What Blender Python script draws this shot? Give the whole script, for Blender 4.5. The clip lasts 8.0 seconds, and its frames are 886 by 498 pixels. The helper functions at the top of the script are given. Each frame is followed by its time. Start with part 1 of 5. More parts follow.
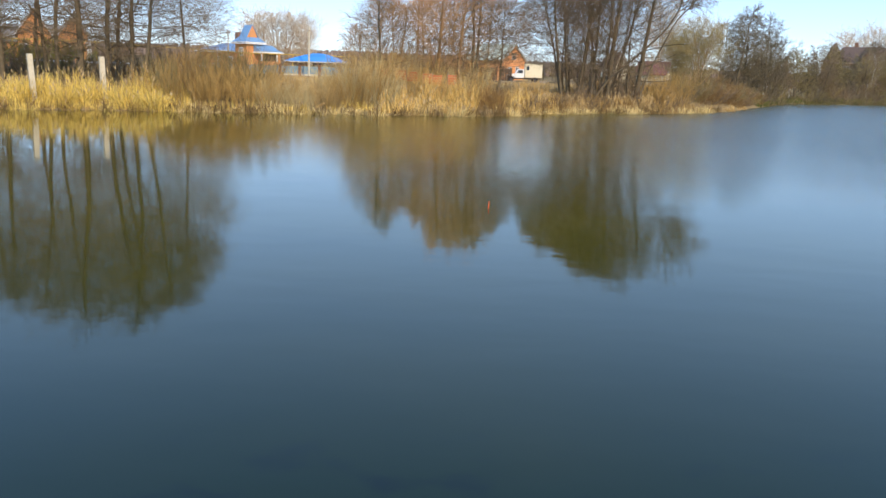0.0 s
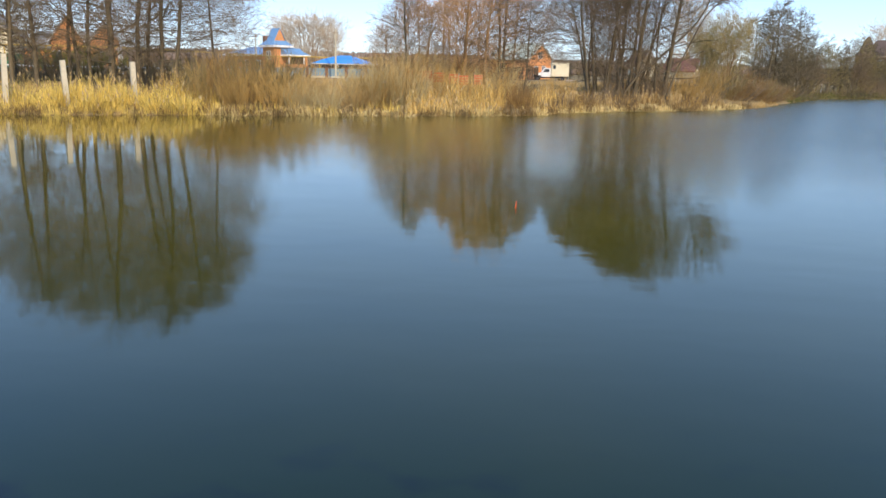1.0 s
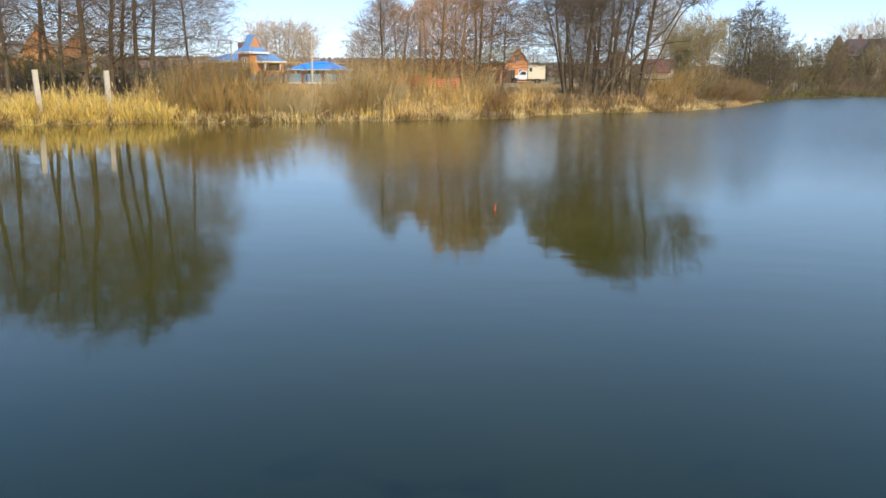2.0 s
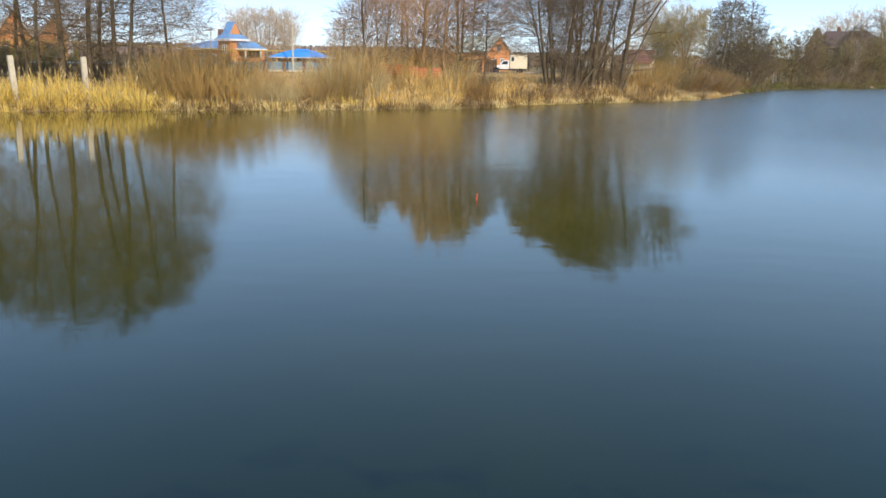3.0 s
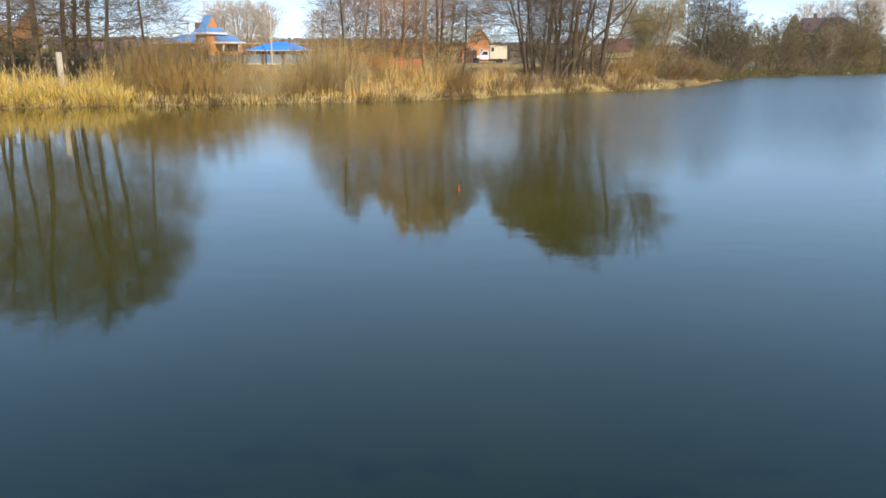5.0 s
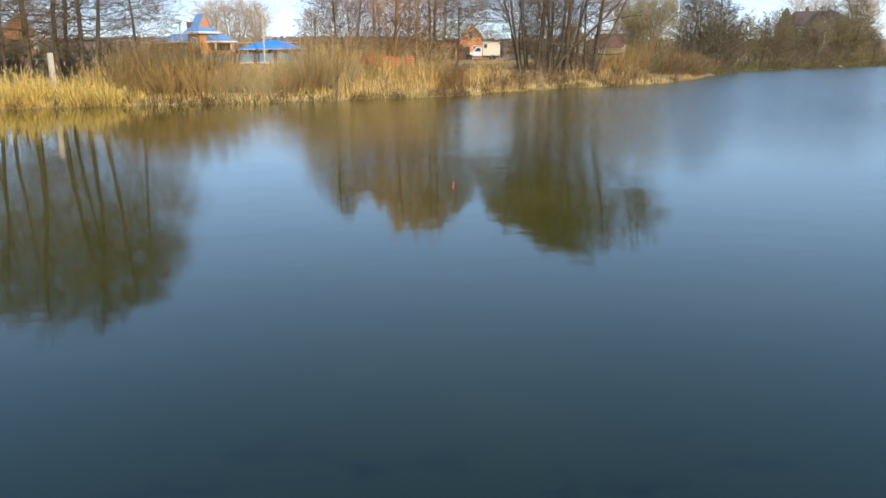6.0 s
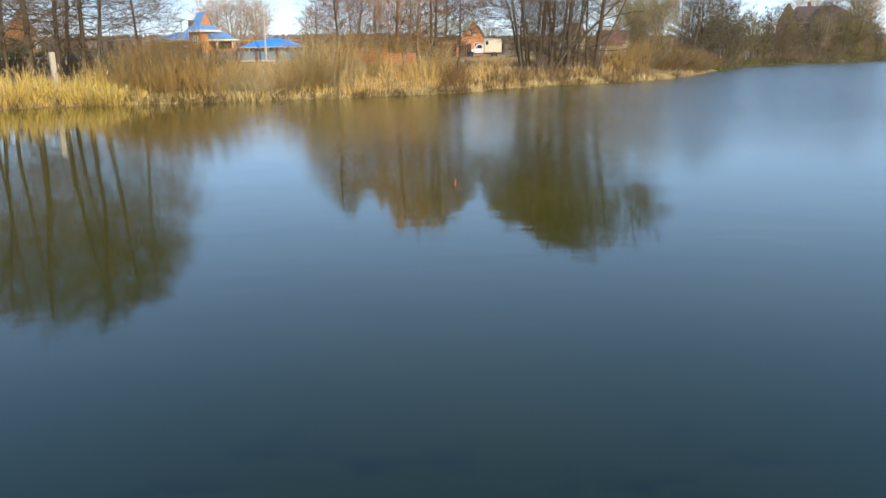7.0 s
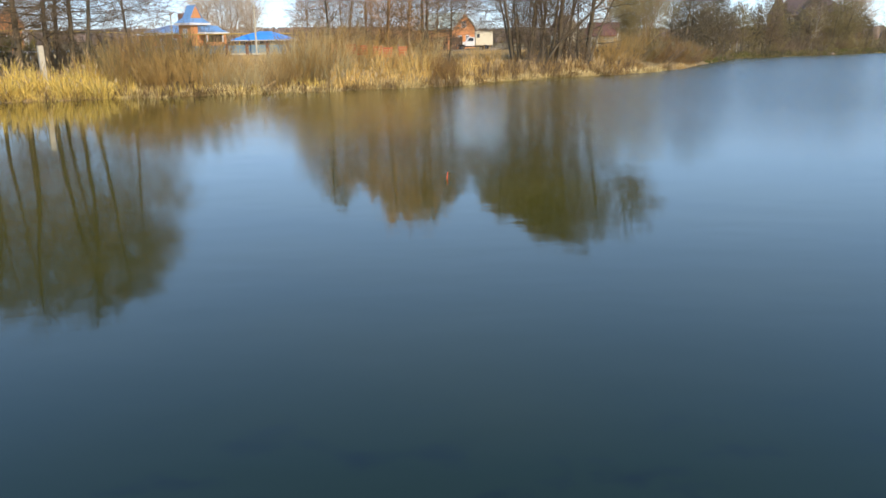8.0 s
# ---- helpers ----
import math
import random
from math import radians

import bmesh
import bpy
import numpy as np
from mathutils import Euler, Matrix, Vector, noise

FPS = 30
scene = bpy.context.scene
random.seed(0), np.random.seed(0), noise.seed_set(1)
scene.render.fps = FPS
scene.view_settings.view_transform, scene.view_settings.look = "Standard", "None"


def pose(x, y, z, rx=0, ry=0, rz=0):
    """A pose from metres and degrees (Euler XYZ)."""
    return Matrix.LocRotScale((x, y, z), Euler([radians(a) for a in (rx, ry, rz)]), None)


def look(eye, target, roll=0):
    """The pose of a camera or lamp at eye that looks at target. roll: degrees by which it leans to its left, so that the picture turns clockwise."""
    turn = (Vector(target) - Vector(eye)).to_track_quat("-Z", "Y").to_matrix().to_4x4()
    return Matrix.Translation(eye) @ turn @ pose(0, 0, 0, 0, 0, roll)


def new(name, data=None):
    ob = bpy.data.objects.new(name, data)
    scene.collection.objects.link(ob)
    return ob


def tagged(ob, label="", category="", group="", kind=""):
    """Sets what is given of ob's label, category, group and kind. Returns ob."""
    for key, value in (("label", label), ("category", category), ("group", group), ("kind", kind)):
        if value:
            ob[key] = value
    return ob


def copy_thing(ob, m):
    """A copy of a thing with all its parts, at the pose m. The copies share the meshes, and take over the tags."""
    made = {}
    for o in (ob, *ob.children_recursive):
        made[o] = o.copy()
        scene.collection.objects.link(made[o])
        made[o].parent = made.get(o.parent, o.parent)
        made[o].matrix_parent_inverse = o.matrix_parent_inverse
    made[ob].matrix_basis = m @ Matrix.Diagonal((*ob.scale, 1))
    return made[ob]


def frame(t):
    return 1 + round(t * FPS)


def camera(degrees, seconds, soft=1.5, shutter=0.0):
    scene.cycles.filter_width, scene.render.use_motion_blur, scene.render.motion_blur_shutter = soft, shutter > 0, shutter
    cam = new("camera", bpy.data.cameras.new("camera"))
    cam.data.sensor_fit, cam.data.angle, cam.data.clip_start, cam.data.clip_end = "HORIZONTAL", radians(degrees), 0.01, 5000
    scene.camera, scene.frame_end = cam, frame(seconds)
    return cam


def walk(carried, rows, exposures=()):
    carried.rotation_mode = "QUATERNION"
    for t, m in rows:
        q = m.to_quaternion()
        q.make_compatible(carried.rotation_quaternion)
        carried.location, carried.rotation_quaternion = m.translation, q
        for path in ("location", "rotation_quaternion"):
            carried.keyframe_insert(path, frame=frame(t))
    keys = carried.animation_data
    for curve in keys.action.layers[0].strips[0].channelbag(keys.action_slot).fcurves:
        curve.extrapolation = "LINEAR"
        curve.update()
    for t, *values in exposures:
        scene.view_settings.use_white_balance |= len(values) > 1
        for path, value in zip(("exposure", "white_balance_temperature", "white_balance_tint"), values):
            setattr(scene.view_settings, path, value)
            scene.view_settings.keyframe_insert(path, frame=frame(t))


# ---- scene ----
cam = camera(58.5, 8.0, soft=1.5)
EYE = (0.0, 0.0, 2.0)
PATH = [
    (0.0, 77.487, -2.005, 2.041), (0.2, 77.906, -2.174, 2.430), (0.3, 77.968, -1.961, 2.704), (0.5, 77.545, -1.679, 3.410),
    (0.7, 77.521, -1.431, 3.782), (0.8, 77.577, -1.167, 4.171), (1.0, 77.455, -1.162, 3.891), (1.2, 77.353, -1.118, 3.303),
    (1.3, 77.470, -0.626, 3.231), (1.5, 77.473, -0.377, 3.578), (1.7, 77.759, -0.411, 3.113), (2.8, 77.292, -0.432, 1.011),
    (3.0, 77.011, -0.795, 0.977), (3.2, 77.456, -1.119, 1.035), (3.3, 77.487, -1.206, 1.070), (3.5, 77.557, -1.200, 0.788),
    (3.7, 77.415, -0.871, 0.496), (3.8, 77.379, -0.896, 0.361), (4.0, 77.229, -0.581, 0.132), (4.2, 77.255, -0.563, -0.126),
    (4.5, 76.953, -0.416, -0.262), (4.7, 76.733, -0.329, -0.346), (5.8, 75.846, 0.519, -0.724), (6.0, 76.199, 0.417, -0.936),
    (6.2, 76.314, 0.408, -0.906), (6.5, 76.256, 0.566, -1.124), (6.7, 76.058, 0.590, -0.943), (7.0, 76.003, 0.716, -0.832),
    (7.2, 76.099, 0.776, -1.014), (7.3, 76.097, 0.744, -1.122), (7.5, 75.775, 0.488, -1.420), (7.7, 75.811, 0.668, -1.420),
    (8.0, 75.511, 0.804, -1.445),
]
walk(cam, [(t, pose(*EYE, rx, ry, rz)) for t, rx, ry, rz in PATH], [(0.0, 0.0, 6100, 14), (8.0, 0.0, 6100, 14)])

# ---- light ----
SUN_AZ, SUN_EL = radians(154), radians(30)
world = bpy.data.worlds.new("sky")
scene.world = world
world.use_nodes = True
wn, wl = world.node_tree.nodes, world.node_tree.links
sky = wn.new("ShaderNodeTexSky")
sky.sky_type = "NISHITA"
sky.sun_disc = False
sky.sun_elevation, sky.sun_rotation = SUN_EL, SUN_AZ
sky.air_density, sky.dust_density, sky.ozone_density = 0.8, 0.0, 3.0
wn["Background"].inputs["Strength"].default_value = 0.685
# thin spring haze: less contrast between horizon and zenith, a clear blue
haze, blue = wn.new("ShaderNodeGamma"), wn.new("ShaderNodeHueSaturation")
haze.inputs["Gamma"].default_value, blue.inputs["Saturation"].default_value, blue.inputs["Hue"].default_value = 0.375, 1.80, 0.515
wl.new(sky.outputs["Color"], haze.inputs["Color"])
wl.new(haze.outputs["Color"], blue.inputs["Color"])
# towards the horizon the haze holds back the red more than the blue
split, joined = wn.new("ShaderNodeSeparateColor"), wn.new("ShaderNodeCombineColor")
wl.new(blue.outputs["Color"], split.inputs["Color"])
for channel, power, gain in (("Red", 0.90, 0.868), ("Green", 0.80, 1.02), ("Blue", 0.83, 1.07)):
    floor_, bend_, gain_ = (wn.new("ShaderNodeMath") for _ in range(3))
    floor_.operation, bend_.operation, gain_.operation = "MAXIMUM", "POWER", "MULTIPLY"
    floor_.inputs[1].default_value, bend_.inputs[1].default_value, gain_.inputs[1].default_value = 0.001, power, gain
    wl.new(split.outputs[channel], floor_.inputs[0])
    wl.new(floor_.outputs[0], bend_.inputs[0])
    wl.new(bend_.outputs[0], gain_.inputs[0])
    wl.new(gain_.outputs[0], joined.inputs[channel])
wl.new(joined.outputs["Color"], wn["Background"].inputs["Color"])
sun_data = bpy.data.lights.new("sun", "SUN")
sun_data.energy, sun_data.angle, sun_data.color = 4.4, radians(0.6), (1.0, 0.765, 0.455)
sun = new("sun", sun_data)
to_sun = Vector((math.sin(SUN_AZ) * math.cos(SUN_EL), math.cos(SUN_AZ) * math.cos(SUN_EL), math.sin(SUN_EL)))
sun.matrix_world = look((60, -80, 60), Vector((60, -80, 60)) - to_sun)


# ---- materials ----
def material(name, a, b, scale=1.0, fine=12.0, rough=0.85, bump=0.3, metal=0.0, stretch=(1, 1, 1), island=0.0, thing=0.0, spec=0.3):
    """Two colours mixed by coarse and fine noise; island and thing vary the brightness piece by piece."""
    m = bpy.data.materials.new(name)
    m.use_nodes = True
    n, l = m.node_tree.nodes, m.node_tree.links
    bsdf = n["Principled BSDF"]
    tex, mp = n.new("ShaderNodeTexCoord"), n.new("ShaderNodeMapping")
    mp.inputs["Scale"].default_value = stretch
    l.new(tex.outputs["Object"], mp.inputs["Vector"])
    big, small = n.new("ShaderNodeTexNoise"), n.new("ShaderNodeTexNoise")
    big.inputs["Scale"].default_value, small.inputs["Scale"].default_value = scale, fine
    big.inputs["Detail"].default_value, small.inputs["Detail"].default_value = 4, 5
    for t in (big, small):
        l.new(mp.outputs["Vector"], t.inputs["Vector"])
    add = n.new("ShaderNodeMath")
    add.operation = "ADD"
    l.new(big.outputs["Fac"], add.inputs[0]), l.new(small.outputs["Fac"], add.inputs[1])
    ramp = n.new("ShaderNodeMapRange")
    ramp.inputs["From Min"].default_value, ramp.inputs["From Max"].default_value = 0.7, 1.3
    l.new(add.outputs[0], ramp.inputs["Value"])
    mix = n.new("ShaderNodeMix")
    mix.data_type = "RGBA"
    mix.inputs["A"].default_value, mix.inputs["B"].default_value = (*a, 1), (*b, 1)
    l.new(ramp.outputs["Result"], mix.inputs["Factor"])
    out = mix.outputs["Result"]
    for amount, node in ((island, "ShaderNodeNewGeometry"), (thing, "ShaderNodeObjectInfo")):
        if amount:
            src = n.new(node)
            rnd = src.outputs["Random Per Island"] if island and node == "ShaderNodeNewGeometry" else src.outputs["Random"]
            rng_ = n.new("ShaderNodeMapRange")
            rng_.inputs["To Min"].default_value, rng_.inputs["To Max"].default_value = 1 - amount, 1 + amount
            l.new(rnd, rng_.inputs["Value"])
            hsv = n.new("ShaderNodeHueSaturation")
            l.new(out, hsv.inputs["Color"]), l.new(rng_.outputs["Result"], hsv.inputs["Value"])
            out = hsv.outputs["Color"]
    l.new(out, bsdf.inputs["Base Color"])
    bsdf.inputs["Roughness"].default_value = rough
    bsdf.inputs["Metallic"].default_value = metal
    bsdf.inputs["Specular IOR Level"].default_value = spec
    if bump:
        bp = n.new("ShaderNodeBump")
        bp.inputs["Strength"].default_value, bp.inputs["Distance"].default_value = bump, 0.03
        l.new(small.outputs["Fac"], bp.inputs["Height"])
        l.new(bp.outputs["Normal"], bsdf.inputs["Normal"])
    return m


def water_material():
    """Murky pond water: calm on the sheltered near and left side, wind-rippled further out to the right."""
    m = bpy.data.materials.new("pond_water")
    m.use_nodes = True
    n, l = m.node_tree.nodes, m.node_tree.links
    bsdf = n["Principled BSDF"]
    geo, xyz = n.new("ShaderNodeNewGeometry"), n.new("ShaderNodeSeparateXYZ")
    l.new(geo.outputs["Position"], xyz.inputs["Vector"])

    def noise_tex(scale, detail, stretch=(1, 1, 1), turn=0):
        mp, t = n.new("ShaderNodeMapping"), n.new("ShaderNodeTexNoise")
        mp.inputs["Scale"].default_value, mp.inputs["Rotation"].default_value = stretch, (0, 0, radians(turn))
        t.inputs["Scale"].default_value, t.inputs["Detail"].default_value = scale, detail
        l.new(geo.outputs["Position"], mp.inputs["Vector"]), l.new(mp.outputs["Vector"], t.inputs["Vector"])
        return t.outputs["Fac"]

    def math_node(op, a, b):
        t = n.new("ShaderNodeMath")
        t.operation = op
        for k, v in enumerate((a, b)):
            if isinstance(v, (int, float)):
                t.inputs[k].default_value = v
            else:
                l.new(v, t.inputs[k])
        return t.outputs[0]

    def ramp(value, a, b, to_a, to_b):
        t = n.new("ShaderNodeMapRange")
        for k, v in (("From Min", a), ("From Max", b), ("To Min", to_a), ("To Max", to_b)):
            t.inputs[k].default_value = v
        l.new(value, t.inputs["Value"])
        return t.outputs["Result"]

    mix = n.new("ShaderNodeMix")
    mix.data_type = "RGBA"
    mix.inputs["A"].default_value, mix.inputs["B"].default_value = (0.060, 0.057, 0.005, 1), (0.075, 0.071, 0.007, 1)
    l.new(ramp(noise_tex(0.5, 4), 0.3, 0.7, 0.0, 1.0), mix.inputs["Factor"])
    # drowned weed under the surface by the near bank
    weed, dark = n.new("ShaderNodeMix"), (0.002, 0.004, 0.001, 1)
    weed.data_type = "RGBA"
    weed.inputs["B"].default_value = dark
    # the body colour is dark green near the bank, brighter olive further out
    body_ramp = n.new("ShaderNodeMix")
    body_ramp.data_type = "RGBA"
    body_ramp.inputs["A"].default_value = (0.008, 0.0165, 0.0008, 1)
    l.new(mix.outputs["Result"], body_ramp.inputs["B"])
    l.new(ramp(math_node("ADD", xyz.outputs["Y"], math_node("MULTIPLY", noise_tex(0.35, 3), 3)), 5, 12, 0, 1), body_ramp.inputs["Factor"])
    l.new(body_ramp.outputs["Result"], weed.inputs["A"])
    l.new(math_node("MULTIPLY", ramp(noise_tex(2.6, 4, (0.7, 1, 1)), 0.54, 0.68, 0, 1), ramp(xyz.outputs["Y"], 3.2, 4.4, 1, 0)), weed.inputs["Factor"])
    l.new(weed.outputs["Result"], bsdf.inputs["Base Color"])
    gust = noise_tex(0.07, 3, (0.5, 1, 1), 20)
    reach = math_node("ADD", xyz.outputs["Y"], math_node("MULTIPLY", gust, 8))
    far = math_node("MULTIPLY", ramp(reach, 14, 34, 0, 1), ramp(xyz.outputs["X"], -10, 3, 0, 1))
    side = math_node("ADD", math_node("SUBTRACT", xyz.outputs["X"], math_node("MULTIPLY", xyz.outputs["Y"], 0.22)), math_node("MULTIPLY", gust, 5))
    windy = math_node("MULTIPLY", ramp(side, 2, 11, 0, 1), ramp(reach, 14, 30, 0, 1))
    l.new(math_node("ADD", math_node("MULTIPLY", windy, 0.40), 1.333), bsdf.inputs["IOR"])
    rough = math_node("ADD", math_node("MULTIPLY", far, 0.06), math_node("MULTIPLY", windy, 0.02))
    l.new(math_node("ADD", rough, 0.045), bsdf.inputs["Roughness"])
    swell = math_node("ADD", noise_tex(0.5, 2, (0.6, 1, 1), 25), math_node("MULTIPLY", noise_tex(2.6, 2, (0.5, 1, 1), 25), 0.28))
    bp = n.new("ShaderNodeBump")
    bp.inputs["Strength"].default_value, bp.inputs["Distance"].default_value = 1.0, 0.005
    l.new(swell, bp.inputs["Height"])
    # wind ripples tilt the surface at random
    chop = n.new("ShaderNodeTexNoise")
    chop.inputs["Scale"].default_value, chop.inputs["Detail"].default_value = 70.0, 1
    l.new(geo.outputs["Position"], chop.inputs["Vector"])
    tilt, gain, total, unit = (n.new("ShaderNodeVectorMath") for _ in range(4))
    tilt.operation, gain.operation, total.operation, unit.operation = "SUBTRACT", "SCALE", "ADD", "NORMALIZE"
    tilt.inputs[1].default_value = (0.5, 0.5, 0.5)
    l.new(chop.outputs["Color"], tilt.inputs[0])
    l.new(tilt.outputs["Vector"], gain.inputs["Vector"])
    l.new(math_node("ADD", math_node("MULTIPLY", windy, 0.6), math_node("MULTIPLY", far, 0.60)), gain.inputs["Scale"])
    # the wind drives the ripples' steep faces towards the near bank
    drift, lean, steep = n.new("ShaderNodeCombineXYZ"), n.new("ShaderNodeVectorMath"), math_node("MULTIPLY", windy, -0.10)
    l.new(steep, drift.inputs["Y"])
    l.new(drift.outputs["Vector"], lean.inputs[0]), l.new(gain.outputs["Vector"], lean.inputs[1])
    l.new(bp.outputs["Normal"], total.inputs[0]), l.new(lean.outputs["Vector"], total.inputs[1])
    l.new(total.outputs["Vector"], unit.inputs[0]), l.new(unit.outputs["Vector"], bsdf.inputs["Normal"])
    return m


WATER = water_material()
EARTH = material("bank_earth", (0.20, 0.145, 0.07), (0.36, 0.265, 0.13), 0.5, 6, 0.95, 0.5, spec=0.03)
BARK = material("alder_bark", (0.092, 0.076, 0.048), (0.195, 0.158, 0.10), 1.2, 18, 0.9, 0.8, stretch=(1, 1, 0.3), thing=0.25)
TWIG = material("alder_twig", (0.158, 0.118, 0.074), (0.265, 0.20, 0.126), 0.5, 6, 0.9, 0, thing=0.2)
BARK_RED = material("willow_bark", (0.28, 0.18, 0.09), (0.42, 0.28, 0.145), 1.0, 14, 0.9, 0.7, stretch=(1, 1, 0.3), thing=0.2)
TWIG_RED = material("willow_twig", (0.47, 0.28, 0.13), (0.63, 0.395, 0.19), 0.5, 6, 0.9, 0, thing=0.2)
TWIG_PALE = material("pale_twig", (0.60, 0.51, 0.38), (0.74, 0.64, 0.49), 0.5, 6, 0.9, 0, thing=0.15)
TWIG_DARK = material("dark_twig", (0.125, 0.105, 0.066), (0.205, 0.172, 0.108), 0.5, 6, 0.9, 0, thing=0.25)
OSIER = material("osier_stem", (0.385, 0.25, 0.08), (0.54, 0.365, 0.13), 0.5, 6, 0.85, 0, thing=0.3)
OLIVE = material("olive_scrub", (0.20, 0.165, 0.07), (0.31, 0.255, 0.115), 0.5, 6, 0.9, 0, thing=0.25)
OSIER_RED = material("russet_osier_stem", (0.22, 0.135, 0.052), (0.31, 0.20, 0.078), 0.5, 6, 0.85, 0, thing=0.2)
TAN = material("tan_willow_whip", (0.45, 0.315, 0.125), (0.62, 0.45, 0.195), 0.5, 6, 0.85, 0, thing=0.25)
WILLOW = material("yellow_willow_twig", (0.38, 0.305, 0.125), (0.52, 0.425, 0.20), 0.5, 6, 0.9, 0, thing=0.15)
HEDGE = material("evergreen_hedge", (0.12, 0.125, 0.022), (0.20, 0.195, 0.04), 0.5, 6, 0.9, 0, thing=0.2)
MOSS = material("mossy_grass", (0.075, 0.085, 0.022), (0.14, 0.14, 0.045), 0.35, 4, 0.9, 0, island=0.3)
BIRCH_BARK = material("birch_bark", (0.38, 0.36, 0.31), (0.66, 0.63, 0.56), 1.5, 9, 0.8, 0.3, stretch=(1, 1, 3))
STRAW = material("dry_reed", (0.56, 0.395, 0.080), (0.75, 0.58, 0.16), 0.35, 4, 0.8, 0, island=0.35)
GOLD = material("golden_reed", (0.54, 0.365, 0.11), (0.70, 0.51, 0.185), 0.35, 4, 0.8, 0, island=0.4)
PALE_GOLD = material("pale_willow_twig", (0.50, 0.41, 0.20), (0.64, 0.54, 0.29), 0.5, 6, 0.9, 0, thing=0.15)
STRAW_BROWN = material("brown_reed", (0.36, 0.24, 0.09), (0.55, 0.40, 0.17), 0.35, 4, 0.8, 0, island=0.35)
# brown reed litter, darkened further to stand in for shade between the stems
DARK_REED = material("brown_shade_reed", (0.13, 0.085, 0.035), (0.26, 0.175, 0.075), 0.35, 4, 0.9, 0, island=0.4)
PALE_STRAW = material("pale_sedge", (0.62, 0.48, 0.19), (0.78, 0.63, 0.30), 0.35, 4, 0.8, 0, island=0.3)
PLUME = material("reed_plume", (0.34, 0.25, 0.12), (0.48, 0.37, 0.20), 0.5, 8, 0.9, 0, island=0.3)
CONCRETE = material("weathered_concrete", (0.46, 0.42, 0.31), (0.66, 0.60, 0.46), 1.5, 25, 0.9, 0.4)
BRICK = material("orange_brick", (0.56, 0.245, 0.095), (0.68, 0.33, 0.14), 0.4, 5, 0.85, 0.3)
BRICK_RED = material("red_brick", (0.17, 0.095, 0.062), (0.24, 0.135, 0.09), 0.4, 5, 0.85, 0.3)
BLUE_ROOF = material("blue_sheet_roof", (0.15, 0.28, 0.48), (0.20, 0.36, 0.56), 0.4, 3, 0.35, 0.1, spec=0.5)
PAVILION_BLUE = material("bright_blue_roof", (0.05, 0.27, 0.70), (0.08, 0.34, 0.82), 0.4, 3, 0.45, 0.1, spec=0.5)
GREEN_ROOF = material("pale_green_roof", (0.66, 0.76, 0.60), (0.78, 0.85, 0.70), 0.4, 3, 0.6, 0.1)
MAROON_ROOF = material("maroon_roof", (0.16, 0.065, 0.055), (0.24, 0.10, 0.085), 0.4, 3, 0.6, 0.1)
GREY_ROOF = material("grey_sheet_roof", (0.26, 0.26, 0.25), (0.36, 0.36, 0.34), 0.4, 3, 0.7, 0.3)
RUST_ROOF = material("rusty_brown_roof", (0.105, 0.075, 0.058), (0.15, 0.105, 0.08), 0.4, 3, 0.7, 0.2)
WHITE = material("white_paint", (0.72, 0.72, 0.70), (0.82, 0.82, 0.80), 0.7, 8, 0.6, 0.1)
CREAM = material("cream_plaster", (0.66, 0.60, 0.42), (0.76, 0.70, 0.52), 0.5, 8, 0.85, 0.2)
GREEN_PAINT = material("green_paint", (0.03, 0.14, 0.09), (0.05, 0.19, 0.12), 0.5, 8, 0.6, 0.1)
YELLOW = material("yellow_gas_pipe_paint", (0.48, 0.33, 0.07), (0.60, 0.42, 0.10), 0.7, 8, 0.5, 0.1)
WOOD = material("grey_wood", (0.26, 0.20, 0.14), (0.40, 0.32, 0.23), 1.0, 14, 0.85, 0.4, stretch=(1, 1, 0.2))
DARK_WOOD = material("dark_wood", (0.075, 0.052, 0.034), (0.13, 0.095, 0.062), 1.0, 14, 0.9, 0.4)
TEAL_SHEET = material("blue_grey_sheet", (0.17, 0.26, 0.31), (0.24, 0.34, 0.39), 0.5, 6, 0.6, 0.1)
RED_PLASTIC = material("red_orange_mesh", (0.52, 0.14, 0.06), (0.62, 0.20, 0.09), 0.8, 8, 0.6, 0.1)
RUBBER = material("tyre_rubber", (0.018, 0.018, 0.018), (0.03, 0.03, 0.03), 2, 20, 0.85, 0.2)
STEEL = material("dark_steel", (0.06, 0.06, 0.065), (0.10, 0.10, 0.105), 2, 20, 0.5, 0.1, metal=0.6)
WINDOW = material("window_glass", (0.03, 0.04, 0.05), (0.05, 0.06, 0.075), 0.5, 3, 0.12, 0, spec=0.6)
FOREST = material("far_forest", (0.20, 0.155, 0.125), (0.29, 0.23, 0.19), 0.05, 0.4, 0.95, 0, island=0.3)
ROAD = material("dirt_road", (0.38, 0.27, 0.17), (0.50, 0.37, 0.25), 0.4, 6, 0.95, 0.4)
FLOAT_RED = material("float_orange", (0.80, 0.10, 0.03), (0.88, 0.16, 0.05), 2, 20, 0.5, 0)


